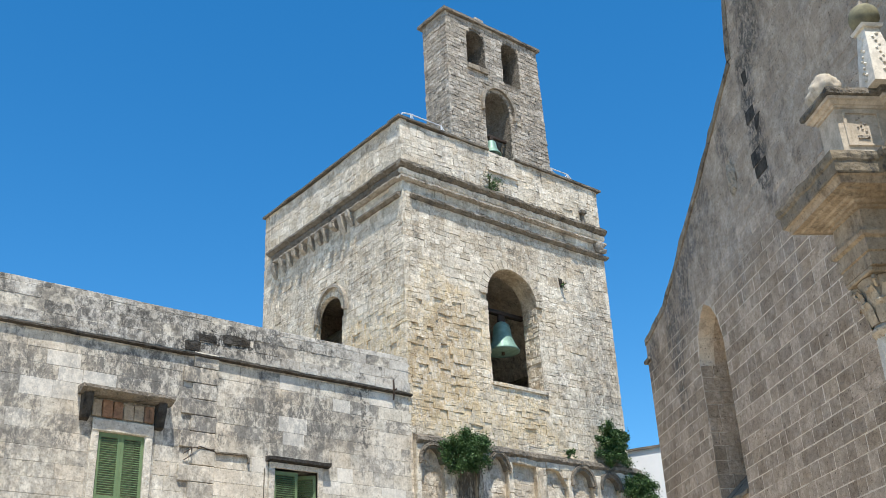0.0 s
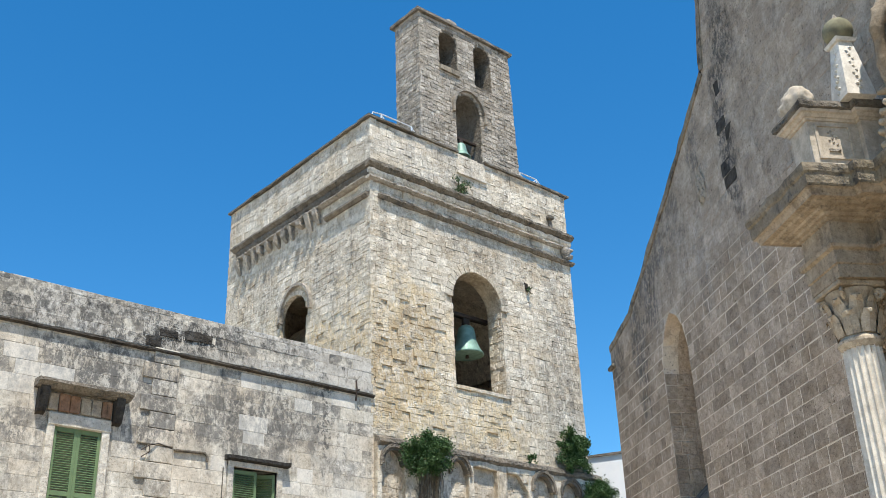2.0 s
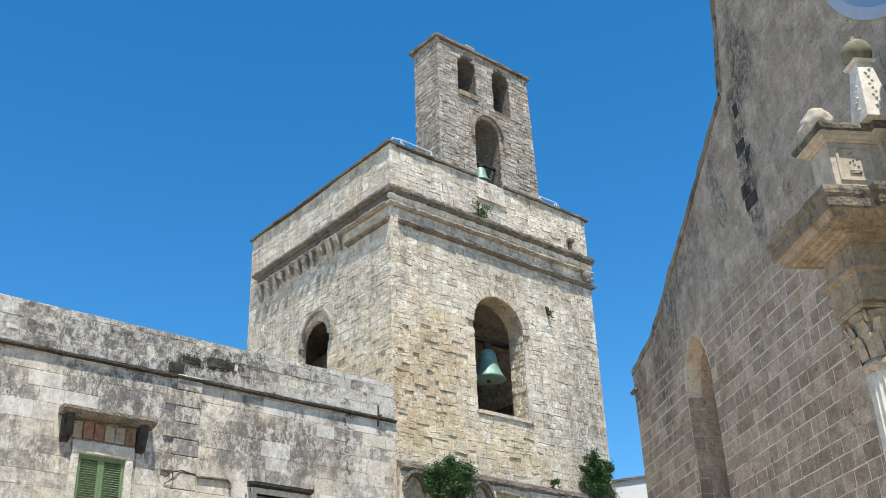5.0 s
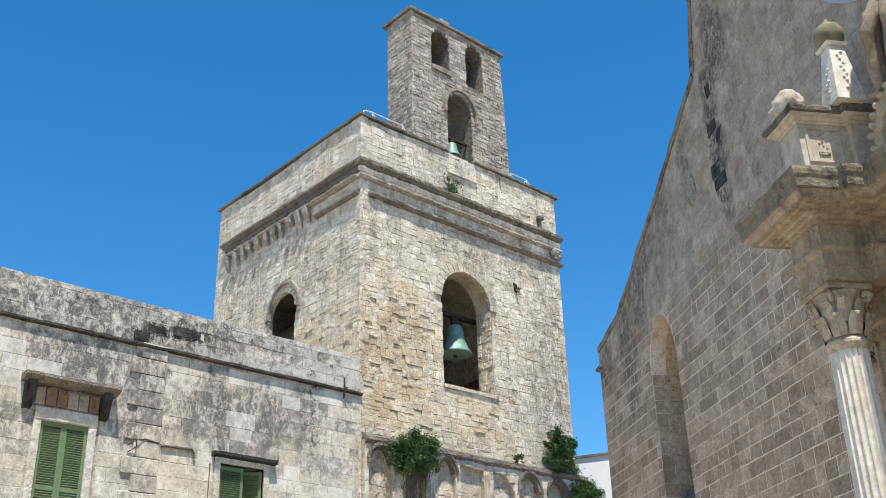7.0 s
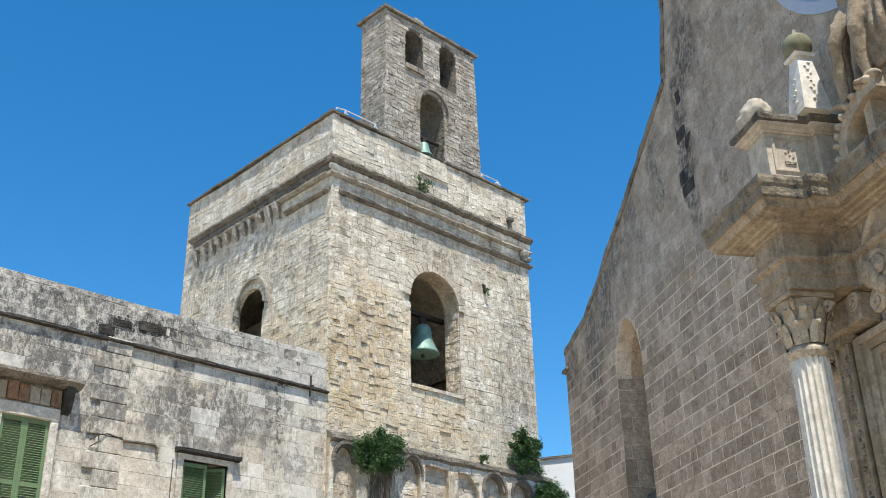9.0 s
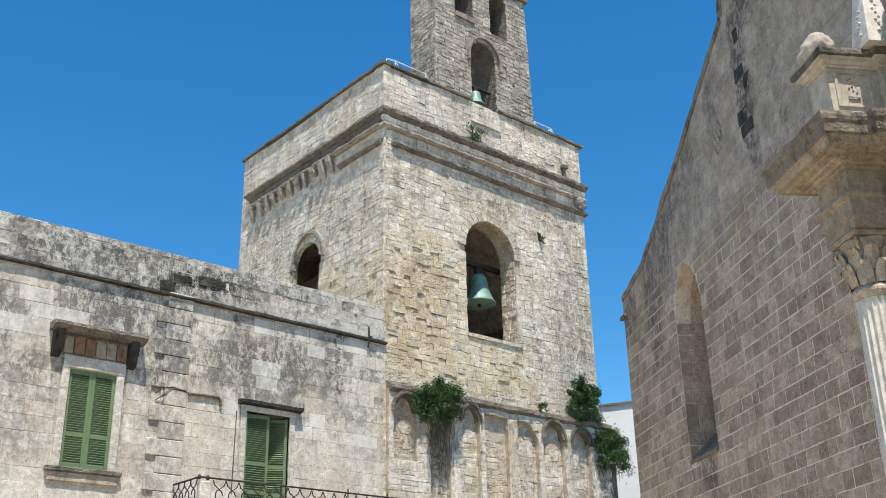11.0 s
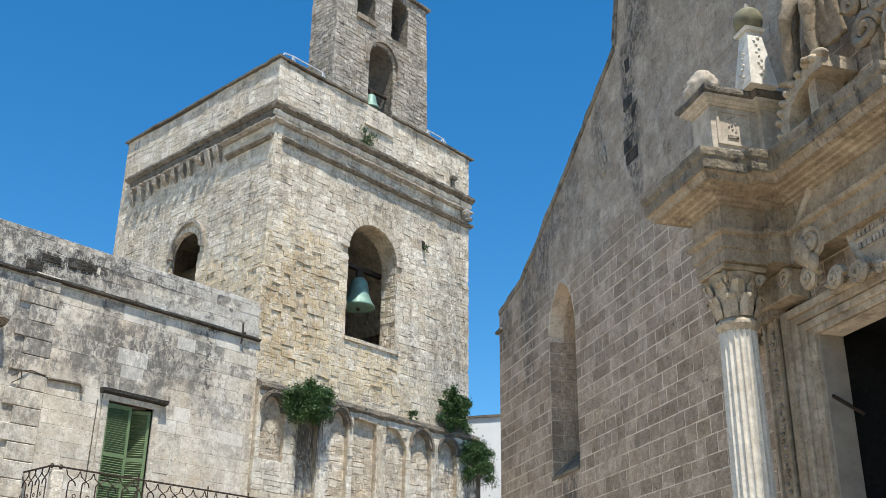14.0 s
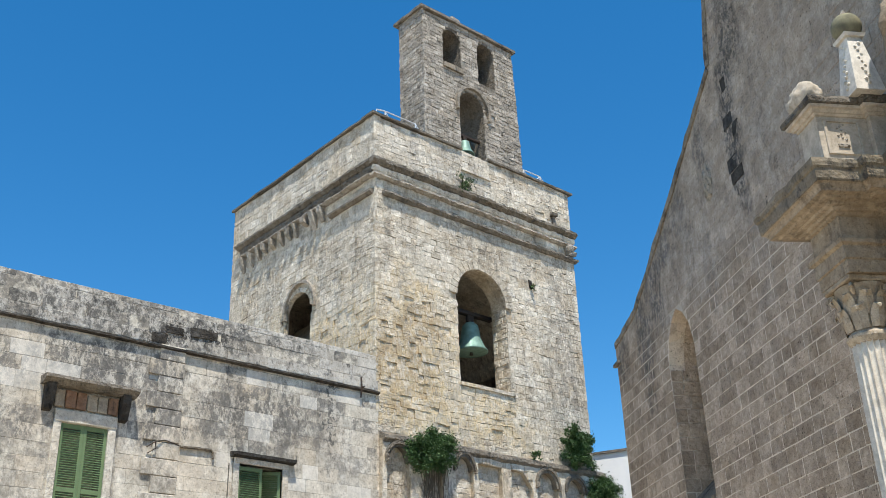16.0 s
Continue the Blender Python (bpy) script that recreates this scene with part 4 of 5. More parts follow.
rail = thing("iron_railing", "old rusty wrought-iron balcony railing with looped bars", "railing", FRONT)
bm = bmesh.new()
rod(bm, [(9.4, 5.16, 0.0), (9.4, 5.16, 1.08)], 0.018)
part("top_rail", bm, M_IRON, rail)
bm = bmesh.new()
rod(bm, [(9.4, 5.17, 1.08), (14.62, 5.17, 1.08)], 0.02)
part("top_rail", bm, M_IRON, rail)
bm = bmesh.new()
rod(bm, [(14.58, 5.16, 1.08), (14.58, 5.16, 0.0)], 0.018)
part("top_rail", bm, M_IRON, rail)
for p in ([(9.4, 4.28, 0.0), (9.4, 4.28, 1.08)], [(9.4, 4.28, 1.08), (14.62, 4.28, 1.08)], [(14.58, 4.28, 1.08), (14.58, 4.28, 0.0)]):
    bm = bmesh.new()
    rod(bm, p, 0.012)
    part("bottom_rail", bm, M_IRON, rail)
bm = bmesh.new()
hgt, hw = 0.84, 0.075
loop = [(hw * math.cos(t) * 1.0, (hgt - 0.28 if t < math.pi else 0.14) + 0.1 * math.sin(t), 0) for t in [math.pi * 2 * i / 16 for i in range(17)]]
rod(bm, loop, 0.013, 5)
rod(bm, [(0.075 + 0.035 * math.cos(2 * math.pi * i / 8), 0.38 + 0.035 * math.sin(2 * math.pi * i / 8), 0) for i in range(9)], 0.009, 5)
rod(bm, [(-0.14, hgt, 0), (-0.1, hgt - 0.1, 0), (0, hgt - 0.17, 0), (0.1, hgt - 0.1, 0), (0.14, hgt, 0)], 0.012, 5)
rod(bm, [(-0.14, 0.0, 0), (-0.1, 0.04, 0), (0, 0.07, 0), (0.1, 0.04, 0), (0.14, 0.0, 0)], 0.012, 5)
loop_mesh = to_mesh(bm, "baluster", M_IRON)
for i in range(17):
    part("baluster", loop_mesh, None, rail, m=Matrix.Translation((9.86 + i * 0.283, 4.3, 1.08)))
for x in (9.4, 14.58):
    for i in range(4):
        part("baluster", loop_mesh, None, rail, m=Matrix.Translation((x, 4.3, 0.16 + i * 0.25)) @ pose(0, 0, 0, 0, 90, 0))
for x in (11.25, 12.9, 13.95):
    bm = bmesh.new()
    rod(bm, [(x, 4.2, 1.08), (x, 5.26, 1.08)], 0.014)
    part("stanchion", bm, M_IRON, rail)
bm = bmesh.new()
turned(bm, [(0.01, 0), (0.035, 0.02), (0.04, 0.05), (0.02, 0.09), (0.006, 0.1)], (0, 0, 0), 12)
finial_mesh = to_mesh(bm, "finial", M_IRON)
for x in (9.42, 9.6):
    part("finial", finial_mesh, None, rail, m=Matrix.Translation((x, 5.12, 1.08)) @ pose(0, 0, 0, -90, 0, 0))

lantern = thing("wall_lantern", "grey domed street lantern on an arm below the balcony", "lantern", pose(9.86, 18.0, 3.55))
bm = bmesh.new()
turned(bm, [(0.21, 0.3), (0.22, 0.33), (0.19, 0.42), (0.12, 0.49), (0.05, 0.52), (0.04, 0.56), (0.015, 0.6)], sides=20)
part("dome", bm, M_LAMP, lantern, smooth=True)
bm = bmesh.new()
turned(bm, [(0.1, 0.0), (0.18, 0.28), (0.18, 0.3)], sides=6)
part("glass_body", bm, M_GLASS, lantern)
bm = bmesh.new()
rod(bm, [(0, 0, 0.5), (-0.15, 0.3, 0.52), (-0.25, 1.15, 0.45)], 0.02)
part("arm", bm, M_LAMP, lantern)


# ---- church: trim ----
def cbox(bm, u0, u1, z0, z1, d0, d1, bevel=0.0):
    """A box by its reach along the facade, height and stand-out."""
    return box(bm, -u1, -u0, z0, z1, d0, d1, bevel)


def bar(bm, p, q, w, c0, c1):
    """A straight strip from p to q on the facade, of width w below the line."""
    (x1, y1), (x2, y2) = p, q
    ln = math.hypot(x2 - x1, y2 - y1)
    nx, ny = (y2 - y1) / ln * w, -(x2 - x1) / ln * w
    f = [(x1, y1), (x2, y2), (x2 + nx, y2 + ny), (x1 + nx, y1 + ny)]
    lo, hi = [bm.verts.new((x, y, c0)) for x, y in f], [bm.verts.new((x, y, c1)) for x, y in f]
    bm.faces.new(lo)
    bm.faces.new(hi)
    for k in range(4):
        bm.faces.new((lo[k], lo[(k + 1) % 4], hi[(k + 1) % 4], hi[k]))
    return bm


for p, q in ((half[1], half[2]), (half[2], half[3]), (half[3], half[4]), (half[4], half[5]), (half[5], half[6])):
    bm = bar(bmesh.new(), (p[0], p[1] + 0.02), (q[0], q[1] + 0.02), 0.13, -0.5, 0.025)
    bmesh.ops.subdivide_edges(bm, edges=[e for e in bm.edges if e.calc_length() > 0.7], cuts=8)
    part("coping", ragged(bm, 0.03, 0, 3), M_CORNICE, facade)
bm = cbox(bmesh.new(), 19.75, 20.08, 8.45, 8.55, -0.3, 0.06, 0.02)
part("corner_mould", ragged(bm, 0.04, 2, 3), M_DARKTOP, facade)
# lancet: reveals, back and sloping sill
bm = plate([(-17.2, 4.7), (-15.97, 4.7), (-15.97, 8.6), (-17.2, 8.6)], [], -0.74, -0.62)
part("lancet_back", bm, M_CHURCH, facade)
bm = plate([(-17.6, 4.6), (-15.6, 4.6), (-15.6, 8.8), (-17.6, 8.8)], [LANCET], -0.62, -0.3)
part("lancet_lining", bm, M_CHURCH, facade)
bm = bmesh.new()
profile_run(bm, [(4.92, 0.03), (5.5, -0.6), (4.86, -0.6), (4.86, 0.03)], -17.18, -15.99)
part("lancet_sill", ragged(bm, 0.03, 4, 3), M_CORNICE, facade)
# round window; the ring's blue paints in the reflected sky
bm = bmesh.new()
turned(bm, [(2.44, -0.3), (2.44, -0.05), (2.44, 0.02), (2.28, 0.025), (2.2, -0.1), (2.14, -0.14), (2.05, -0.3)], sides=64)
bmesh.ops.delete(bm, geom=[f for f in bm.faces if len(f.verts) > 10], context="FACES")
part("rose_window", bm, plain("sky_tinted_stone", (0.42, 0.47, 0.55), (0.36, 0.41, 0.49), 3.0, 0.6), facade, "blue-grey moulded ring of the round window", m=Matrix.Translation((-8.0, 11.8, 0)))
bm = bmesh.new()
bmesh.ops.create_circle(bm, cap_ends=True, segments=48, radius=2.2, matrix=Matrix.Translation((-8.0, 11.8, -0.45)))
part("pane", bm, M_GLASS, facade)
# eroded pocket and blackened blocks; the first block paints a small hole's dark depth
bm = bmesh.new()
bmesh.ops.create_icosphere(bm, subdivisions=4, radius=1.0)
for v in bm.verts:
    v.co = Vector((v.co.x * 0.17, v.co.y * 0.33, v.co.z * 0.02))
    v.co += Vector((1, 1, 0.6)) * noise.noise(v.co * 16) * 0.05 + Vector((0, 0, 0.05)) * noise.noise(v.co * 34)
part("eroded_pocket", bm, M_GABLE, facade, "eroded honeycombed stone", m=Matrix.Translation((-14.48, 9.88, 0.005)))
for u, z, w, h in ((13.36, 11.12, 0.14, 0.26), (13.42, 10.45, 0.3, 0.24), (13.2, 10.2, 0.22, 0.22), (13.5, 9.7, 0.3, 0.24), (13.4, 9.45, 0.42, 0.22), (12.7, 8.62, 0.13, 0.24)):
    bm = cbox(bmesh.new(), u - w / 2, u + w / 2, z - h / 2, z + h / 2, -0.02, 0.006, 0.003)
    part("black_stone", ragged(bm, 0.03, 3, 6), M_DARK_STONE, facade)

# ---- portal ----
portal = thing("church_portal", "ornate baroque limestone portal with fluted columns and carved entablature", "portal", CHURCH)
PROFILE = ((5.95, 0.0), (6.1, 0.0), (6.11, 0.02), (6.26, 0.02), (6.28, 0.06), (6.325, 0.07), (6.33, 0.0), (6.62, 0.0), (6.63, 0.035), (6.655, 0.045), (6.66, 0.085), (6.69, 0.1), (6.695, 0.15), (6.72, 0.165),
           (6.725, 0.24), (6.755, 0.255), (6.76, 0.33), (6.785, 0.335), (6.83, 0.36), (6.845, 0.385))
CROWN = ((6.849, 0.385), (6.87, 0.395), (6.99, 0.4), (7.01, 0.42), (7.06, 0.43), (7.11, 0.425))


def mirror_u(u):
    return 16.0 - u


plan = [(5.4, 0.05), (7.37, 0.05), (7.37, 0.26), (9.28, 0.26), (9.28, 0.5), (9.39, 0.5), (9.39, 1.03), (10.02, 1.03), (10.02, -0.02)]
for where, name in ((plan, "entablature"),):
    # the frieze takes its shade from the darker stone colour
    bm = moulded(where, PROFILE)
    part(name, ragged(bm, 0.012), M_ENTABLATURE, portal)
    bm = moulded(where, CROWN)
    bmesh.ops.subdivide_edges(bm, edges=[e for e in bm.edges if e.calc_length() > 0.5], cuts=6)
    part("cornice_top", ragged(bm, 0.018), M_CORNICE, portal, "lichen-blackened top of the cornice")
# pedestal over the column
PED = [(9.28, 0.0), (9.28, 0.42), (9.36, 0.42), (9.36, 1.05), (9.76, 1.05), (9.76, 0.0)]
bm = moulded(PED, ((7.1, 0.05), (7.2, 0.05), (7.22, 0.01), (7.25, 0.0), (7.9, 0.0), (7.905, 0.02), (7.93, 0.03), (7.935, 0.05), (7.97, 0.07), (7.98, 0.1), (8.01, 0.11)))
cap = moulded(PED, ((8.013, 0.115), (8.03, 0.135), (8.08, 0.14), (8.12, 0.12)))
bmesh.ops.subdivide_edges(cap, edges=[e for e in cap.edges if e.calc_length() > 0.3], cuts=4)
part("pedestal_cap", ragged(cap, 0.018), M_DARKTOP, portal)
pedestal = part("pedestal", bm, M_PEDESTAL, portal)
# carved panel on the pedestal
NEAR = Matrix.Translation((-9.36, 0, 0)) @ Matrix(((0, 0, 1, 0), (0, 1, 0, 0), (-1, 0, 0, 0), (0, 0, 0, 1)))
bm = bmesh.new()
for i in range(9):
    t = i * 0.7
    bmesh.ops.create_icosphere(bm, subdivisions=1, radius=0.017, matrix=Matrix.Translation((-0.77 + 0.045 * math.cos(t * 2.2), 7.6 + i * 0.025, 0.0)))
box(bm, -0.84, -0.7, 7.5, 7.535, -0.01, 0.015)
part("carved_relief", bm, M_GABLE, pedestal, m=NEAR)
bm = bmesh.new()
for a0, a1, b0, b1 in ((-0.98, -0.94, 7.42, 7.84), (-0.56, -0.52, 7.42, 7.84), (-0.98, -0.52, 7.4, 7.43), (-0.98, -0.52, 7.83, 7.86)):
    box(bm, a0, a1, b0, b1, -0.01, 0.02, 0.004)
part("panel_mould", bm, M_PEDESTAL, pedestal, m=NEAR)

# columns
def column(u, label):
    col = part("column", box(bmesh.new(), -0.3, 0.3, 0, 0.9, -0.3, 0.3, 0.02), M_PORTAL, portal, label, m=Matrix.Translation((-u, 0, 0.75)))
    turn = pose(0, 0, 0, -90, 0, 0)
    bm = bmesh.new()
    turned(bm, [(0.29, 0.9), (0.3, 0.94), (0.27, 1.0), (0.24, 1.03), (0.26, 1.08), (0.23, 1.12)], sides=32)
    part("base", bm, M_PORTAL, col, m=turn, smooth=False)
    bm = bmesh.new()
    turned(bm, [(0.235, 1.12), (0.235, 1.8), (0.228, 3.0), (0.215, 4.4), (0.205, 5.24)], sides=120, flute=0.03, flutes=20)
    part("shaft", bm, M_COLUMN, col, "fluted limestone shaft", m=turn)
    bm = bmesh.new()
    turned(bm, [(0.2, 5.22), (0.22, 5.25), (0.24, 5.28), (0.24, 5.31), (0.215, 5.34), (0.2, 5.36)], sides=32)
    part("necking", bm, M_PORTAL, col, m=turn)
    bm = bmesh.new()
    turned(bm, [(0.2, 5.36), (0.205, 5.55), (0.23, 5.75), (0.27, 5.87)], sides=24)
    for row, (z0, hh, n, out) in enumerate(((5.36, 0.26, 8, 0.075), (5.5, 0.28, 8, 0.09))):
        for i in range(n):
            t = 2 * math.pi * (i + 0.5 * row) / n
            base = Vector((math.cos(t), math.sin(t), 0))
            tang = Vector((-math.sin(t), math.cos(t), 0))
            prof = [(0.21, 0.0, 0.075), (0.235, 0.4, 0.085), (0.25, 0.75, 0.075), (0.22 + out * 0.8, 0.98, 0.06), (0.22 + out * 1.15, 0.9, 0.035), (0.22 + out * 1.1, 0.76, 0.012)]
            rows = []
            lb = bmesh.new()
            for r, q, w in prof:
                c = base * r + Vector((0, 0, z0 + hh * q))
                rows.append([lb.verts.new(c + tang * w * s + base * (0.022 * (1 - abs(s)) if abs(s) < 1 else 0)) for s in (-1, -0.5, 0, 0.5, 1)])
            for a, b in zip(rows, rows[1:]):
                for k in range(4):
                    lb.faces.new((a[k], a[k + 1], b[k + 1], b[k]))
            part("capital_leaf", ragged(lb, 0.02, 0, i + row), M_PORTAL, col, m=turn)
    for i in range(4):
        t = math.pi / 4 + i * math.pi / 2
        c = Vector((math.cos(t), math.sin(t), 0)) * 0.29 + Vector((0, 0, 5.8))
        s = Vector((math.cos(t), math.sin(t), 0))
        rod(bm, [c + (s * math.cos(q) + Vector((0, 0, 1)) * math.sin(q)) * (0.07 * (1 - q / 14)) for q in [j * 0.6 for j in range(17)]], 0.022, 5)
    part("capital", ragged(bm, 0.012, 0, 4), M_PORTAL, col, "worn Corinthian leaf capital", m=turn)
    bm = bmesh.new()
    box(bm, -0.28, 0.28, 5.88, 5.95, -0.28, 0.28, 0.015)
    part("abacus", ragged(bm, 0.01, 2, 4), M_PORTAL, col)
    return col


column(9.72, "pale fluted limestone column with a leaf capital")

# door surround: three fascias, carved strip, jambs
surround = part("door_surround", ragged(cbox(bmesh.new(), 9.755, 9.79, 0, 5.5, -0.02, 0.13, 0.008), 0.004), M_PORTAL, portal, "moulded limestone door surround")
for u0, o in ((9.33, 0.05), (9.43, 0.08), (9.55, 0.11), (9.66, 0.15)):
    u1 = u0 + 0.115
    low, high = 5.16 + (u0 - 9.33) * 0.8, 5.16 + (u1 - 9.33) * 0.8
    for a0, a1, z0 in ((u0, u1, 0), (mirror_u(u1), mirror_u(u0), 0), (mirror_u(u0), u0, low)):
        part("fascia", ragged(cbox(bmesh.new(), a0, a1, z0, high, -0.02, o, 0.008), 0.004), M_PORTAL, surround)
bm = bmesh.new()
cbox(bm, 9.84, 10.12, 0, 5.6, -0.02, 0.13, 0.008)
cbox(bm, 9.84, 9.88, 0, 5.5, 0.1, 0.17, 0.006)
cbox(bm, 10.08, 10.12, 0, 5.5, 0.1, 0.17, 0.006)
cbox(bm, 9.8, 10.16, 5.5, 5.62, -0.02, 0.22, 0.012)
strip = part("carved_pilaster", bm, M_PORTAL, portal)
bm = bmesh.new()
for i in range(52):
    bmesh.ops.create_icosphere(bm, subdivisions=1, radius=0.045, matrix=Matrix.Translation((-9.98 + 0.03 * math.sin(i * 1.9), 1.3 + i * 0.08, 0.135)) @ Matrix.Diagonal((1, 0.7, 0.6, 1)))
part("carved_relief", ragged(bm, 0.02, 0, 6), M_GABLE, strip)
# pilaster capital with volutes
bm = bmesh.new()
for u in (9.42, 9.95):
    for d in (0.28,):
        c = Vector((-u, 5.82, d))
        rod(bm, [c + Vector((math.cos(q) * 0.11 * (1 - q / 16), math.sin(q) * 0.11 * (1 - q / 16), 0.0)) for q in [j * 0.55 for j in range(24)]], 0.028, 6)
cbox(bm, 9.35, 10.1, 5.6, 5.95, 0, 0.27, 0.02)
part("pilaster_capital", ragged(bm, 0.012, 0, 2), M_PORTAL, portal)

# scrolls, cartouche and its frame over the door
def scroll(bm, u, z, r, turns=2.2, d=0.25, wide=0.045, flip=1):
    n = 26
    pts = []
    for j in range(n):
        q = turns * 2 * math.pi * j / (n - 1)
        rr = r * (1 - 0.86 * j / (n - 1))
        pts.append((-u + flip * rr * math.cos(q), z + rr * math.sin(q), d + 0.05 * j / n))
    rod(bm, pts, [wide * (1 - 0.35 * j / n) for j in range(n)], 6)


for u, z, r, fl in ((8.98, 5.68, 0.15, 1), (8.85, 6.02, 0.2, -1), (8.55, 5.52, 0.12, 1), (8.2, 5.45, 0.12, -1), (8.45, 6.95, 0.12, 1)):
    bm = bmesh.new()
    scroll(bm, u, z, r, flip=fl)
    bmesh.ops.create_icosphere(bm, subdivisions=2, radius=r * 0.42, matrix=Matrix.Translation((-u, z, 0.25)))
    part("scroll", ragged(bm, 0.01, 0, 2), M_PORTAL, portal)
bm = bmesh.new()
for j in range(3):
    bmesh.ops.create_icosphere(bm, subdivisions=2, radius=0.13 - 0.02 * j, matrix=Matrix.Translation((-9.02 + 0.1 * j, 6.0 - 0.1 * j, 0.3)) @ Matrix.Diagonal((0.8, 1.3, 0.7, 1)))
part("carved_shell", ragged(bm, 0.03, 0, 2), M_PORTAL, portal)
cart = bmesh.new()
turned(cart, [(0.62, 0.0), (0.62, 0.12), (0.56, 0.17), (0.52, 0.12), (0.001, 0.15)], sides=40)
for v in cart.verts:
    v.co.y *= 1.05
cartouche = part("cartouche", cart, M_PORTAL, portal, "oval limestone tablet with a worn inscription", m=Matrix.Translation((-7.85, 6.05, 0.02)))
bm = bmesh.new()
rnd = random.Random(4)
for row in range(6):
    z = 0.36 - row * 0.13
    wlim = math.sqrt(max(0.05, 0.25 - z * z))
    a = -wlim
    while a < wlim - 0.05:
        ln = rnd.uniform(0.03, 0.07)
        box(bm, a, a + ln, z - 0.03, z + 0.035, 0.13, 0.152)
        a += ln + 0.022
part("inscription", bm, M_GABLE, cartouche)
bm = bmesh.new()
rod(bm, [(-9.22, 6.02, 0.2), (-9.16, 6.2, 0.24), (-9.02, 6.42, 0.25), (-8.82, 6.6, 0.26), (-8.66, 6.82, 0.25), (-8.5, 6.98, 0.22)], [0.06, 0.05, 0.05, 0.05, 0.06, 0.05], 8)
rod(bm, [(-9.1, 5.98, 0.2), (-8.95, 6.3, 0.22), (-8.7, 6.48, 0.22), (-8.52, 6.75, 0.22)], 0.03, 6)
part("scroll_band", ragged(bm, 0.012), M_PORTAL, portal)
bm = bmesh.new()
for i in range(30):
    bmesh.ops.create_icosphere(bm, subdivisions=1, radius=rnd.uniform(0.05, 0.12), matrix=Matrix.Translation((-rnd.uniform(7.2, 8.45), rnd.uniform(6.65, 7.0), rnd.uniform(0.1, 0.2))))
part("carved_relief", ragged(bm, 0.05), M_PORTAL, portal, "eroded carved stone foliage")
bm = bmesh.new()
for i in range(40):
    bmesh.ops.create_icosphere(bm, subdivisions=1, radius=rnd.uniform(0.03, 0.06), matrix=Matrix.Translation((-rnd.uniform(7.0, 8.9), rnd.uniform(5.42, 5.55), rnd.uniform(0.1, 0.18))))
part("carved_relief", ragged(bm, 0.03), M_PORTAL, portal, "eroded carved stone foliage")

# carved foliage of the capital on the wall beside the column
bm = bmesh.new()
for i in range(24):
    bmesh.ops.create_icosphere(bm, subdivisions=1, radius=rnd.uniform(0.05, 0.1), matrix=Matrix.Translation((-rnd.uniform(10.15, 10.5), rnd.uniform(5.25, 5.9), rnd.uniform(0.0, 0.12))))
scroll(bm, 10.42, 5.4, 0.13, d=0.1)
part("carved_relief", ragged(bm, 0.05), M_CHURCH, portal, "eroded carved stone foliage")

# obelisk and ball
ob = thing("stone_obelisk", "small carved white stone obelisk with a lichened ball", "obelisk", CHURCH @ Matrix.Translation((-9.22, 8.1, 0.48)))
bm = bmesh.new()
for z0, z1, a, b in ((0, 0.8, 0.185, 0.09), (0.8, 0.84, 0.125, 0.14)):
    lo = [bm.verts.new((sx * a, z0, sy * a)) for sx, sy in ((-1, -1), (1, -1), (1, 1), (-1, 1))]
    hi = [bm.verts.new((sx * b, z1, sy * b)) for sx, sy in ((-1, -1), (1, -1), (1, 1), (-1, 1))]
    bm.faces.new(lo)
    bm.faces.new(hi)
    for k in range(4):
        bm.faces.new((lo[k], lo[(k + 1) % 4], hi[(k + 1) % 4], hi[k]))
part("shaft", bm, M_COLUMN, ob)
bm = bmesh.new()
for i in range(12):
    w = 0.17 - i * 0.0072
    bmesh.ops.create_icosphere(bm, subdivisions=1, radius=0.026, matrix=Matrix.Translation((w + 0.002, 0.1 + i * 0.055, 0.03 * math.sin(i * 2.1))))
    bmesh.ops.create_icosphere(bm, subdivisions=1, radius=0.026, matrix=Matrix.Translation((0.03 * math.sin(i * 2.1), 0.1 + i * 0.055, w + 0.005)))
tagged(part("carved_relief", ragged(bm, 0.014, 0, 9), M_JAMB, ob), kind="stuff")
bm = bmesh.new()
bmesh.ops.create_icosphere(bm, subdivisions=3, radius=0.18, matrix=Matrix.Translation((0, 1.0, 0)))
part("ball", bm, plain("lichened_stone_ball", (0.27, 0.25, 0.15), (0.085, 0.082, 0.065), 4.0, 0.9), ob, "yellow-lichened stone ball", smooth=True)
bm = bmesh.new()
rod(bm, [(0, 1.15, 0), (0, 1.2, 0), (0, 1.26, 0)], [0.05, 0.035, 0.015], 8)
part("finial", bm, M_GABLE, ob)

bm = bmesh.new()
bmesh.ops.create_icosphere(bm, subdivisions=4, radius=0.2)
for v in bm.verts:
    v.co = Vector((v.co.x * 1.4, v.co.y * 1.05, v.co.z * 0.9))
    v.co += v.co.normalized() * (noise.noise(v.co * 9) * 0.05 + noise.noise(v.co * 22) * 0.025)
tagged(part("carved_lump", bm, M_PEDESTAL, None, "weathered carved stone lump on the pedestal", CHURCH @ Matrix.Translation((-9.62, 8.27, 0.98)), smooth=True), category="carving")

# scrolled pediment piece with beads
ped = thing("pediment_scroll", "curved limestone pediment scroll with a beaded edge", "pediment", CHURCH)
bm = bmesh.new()

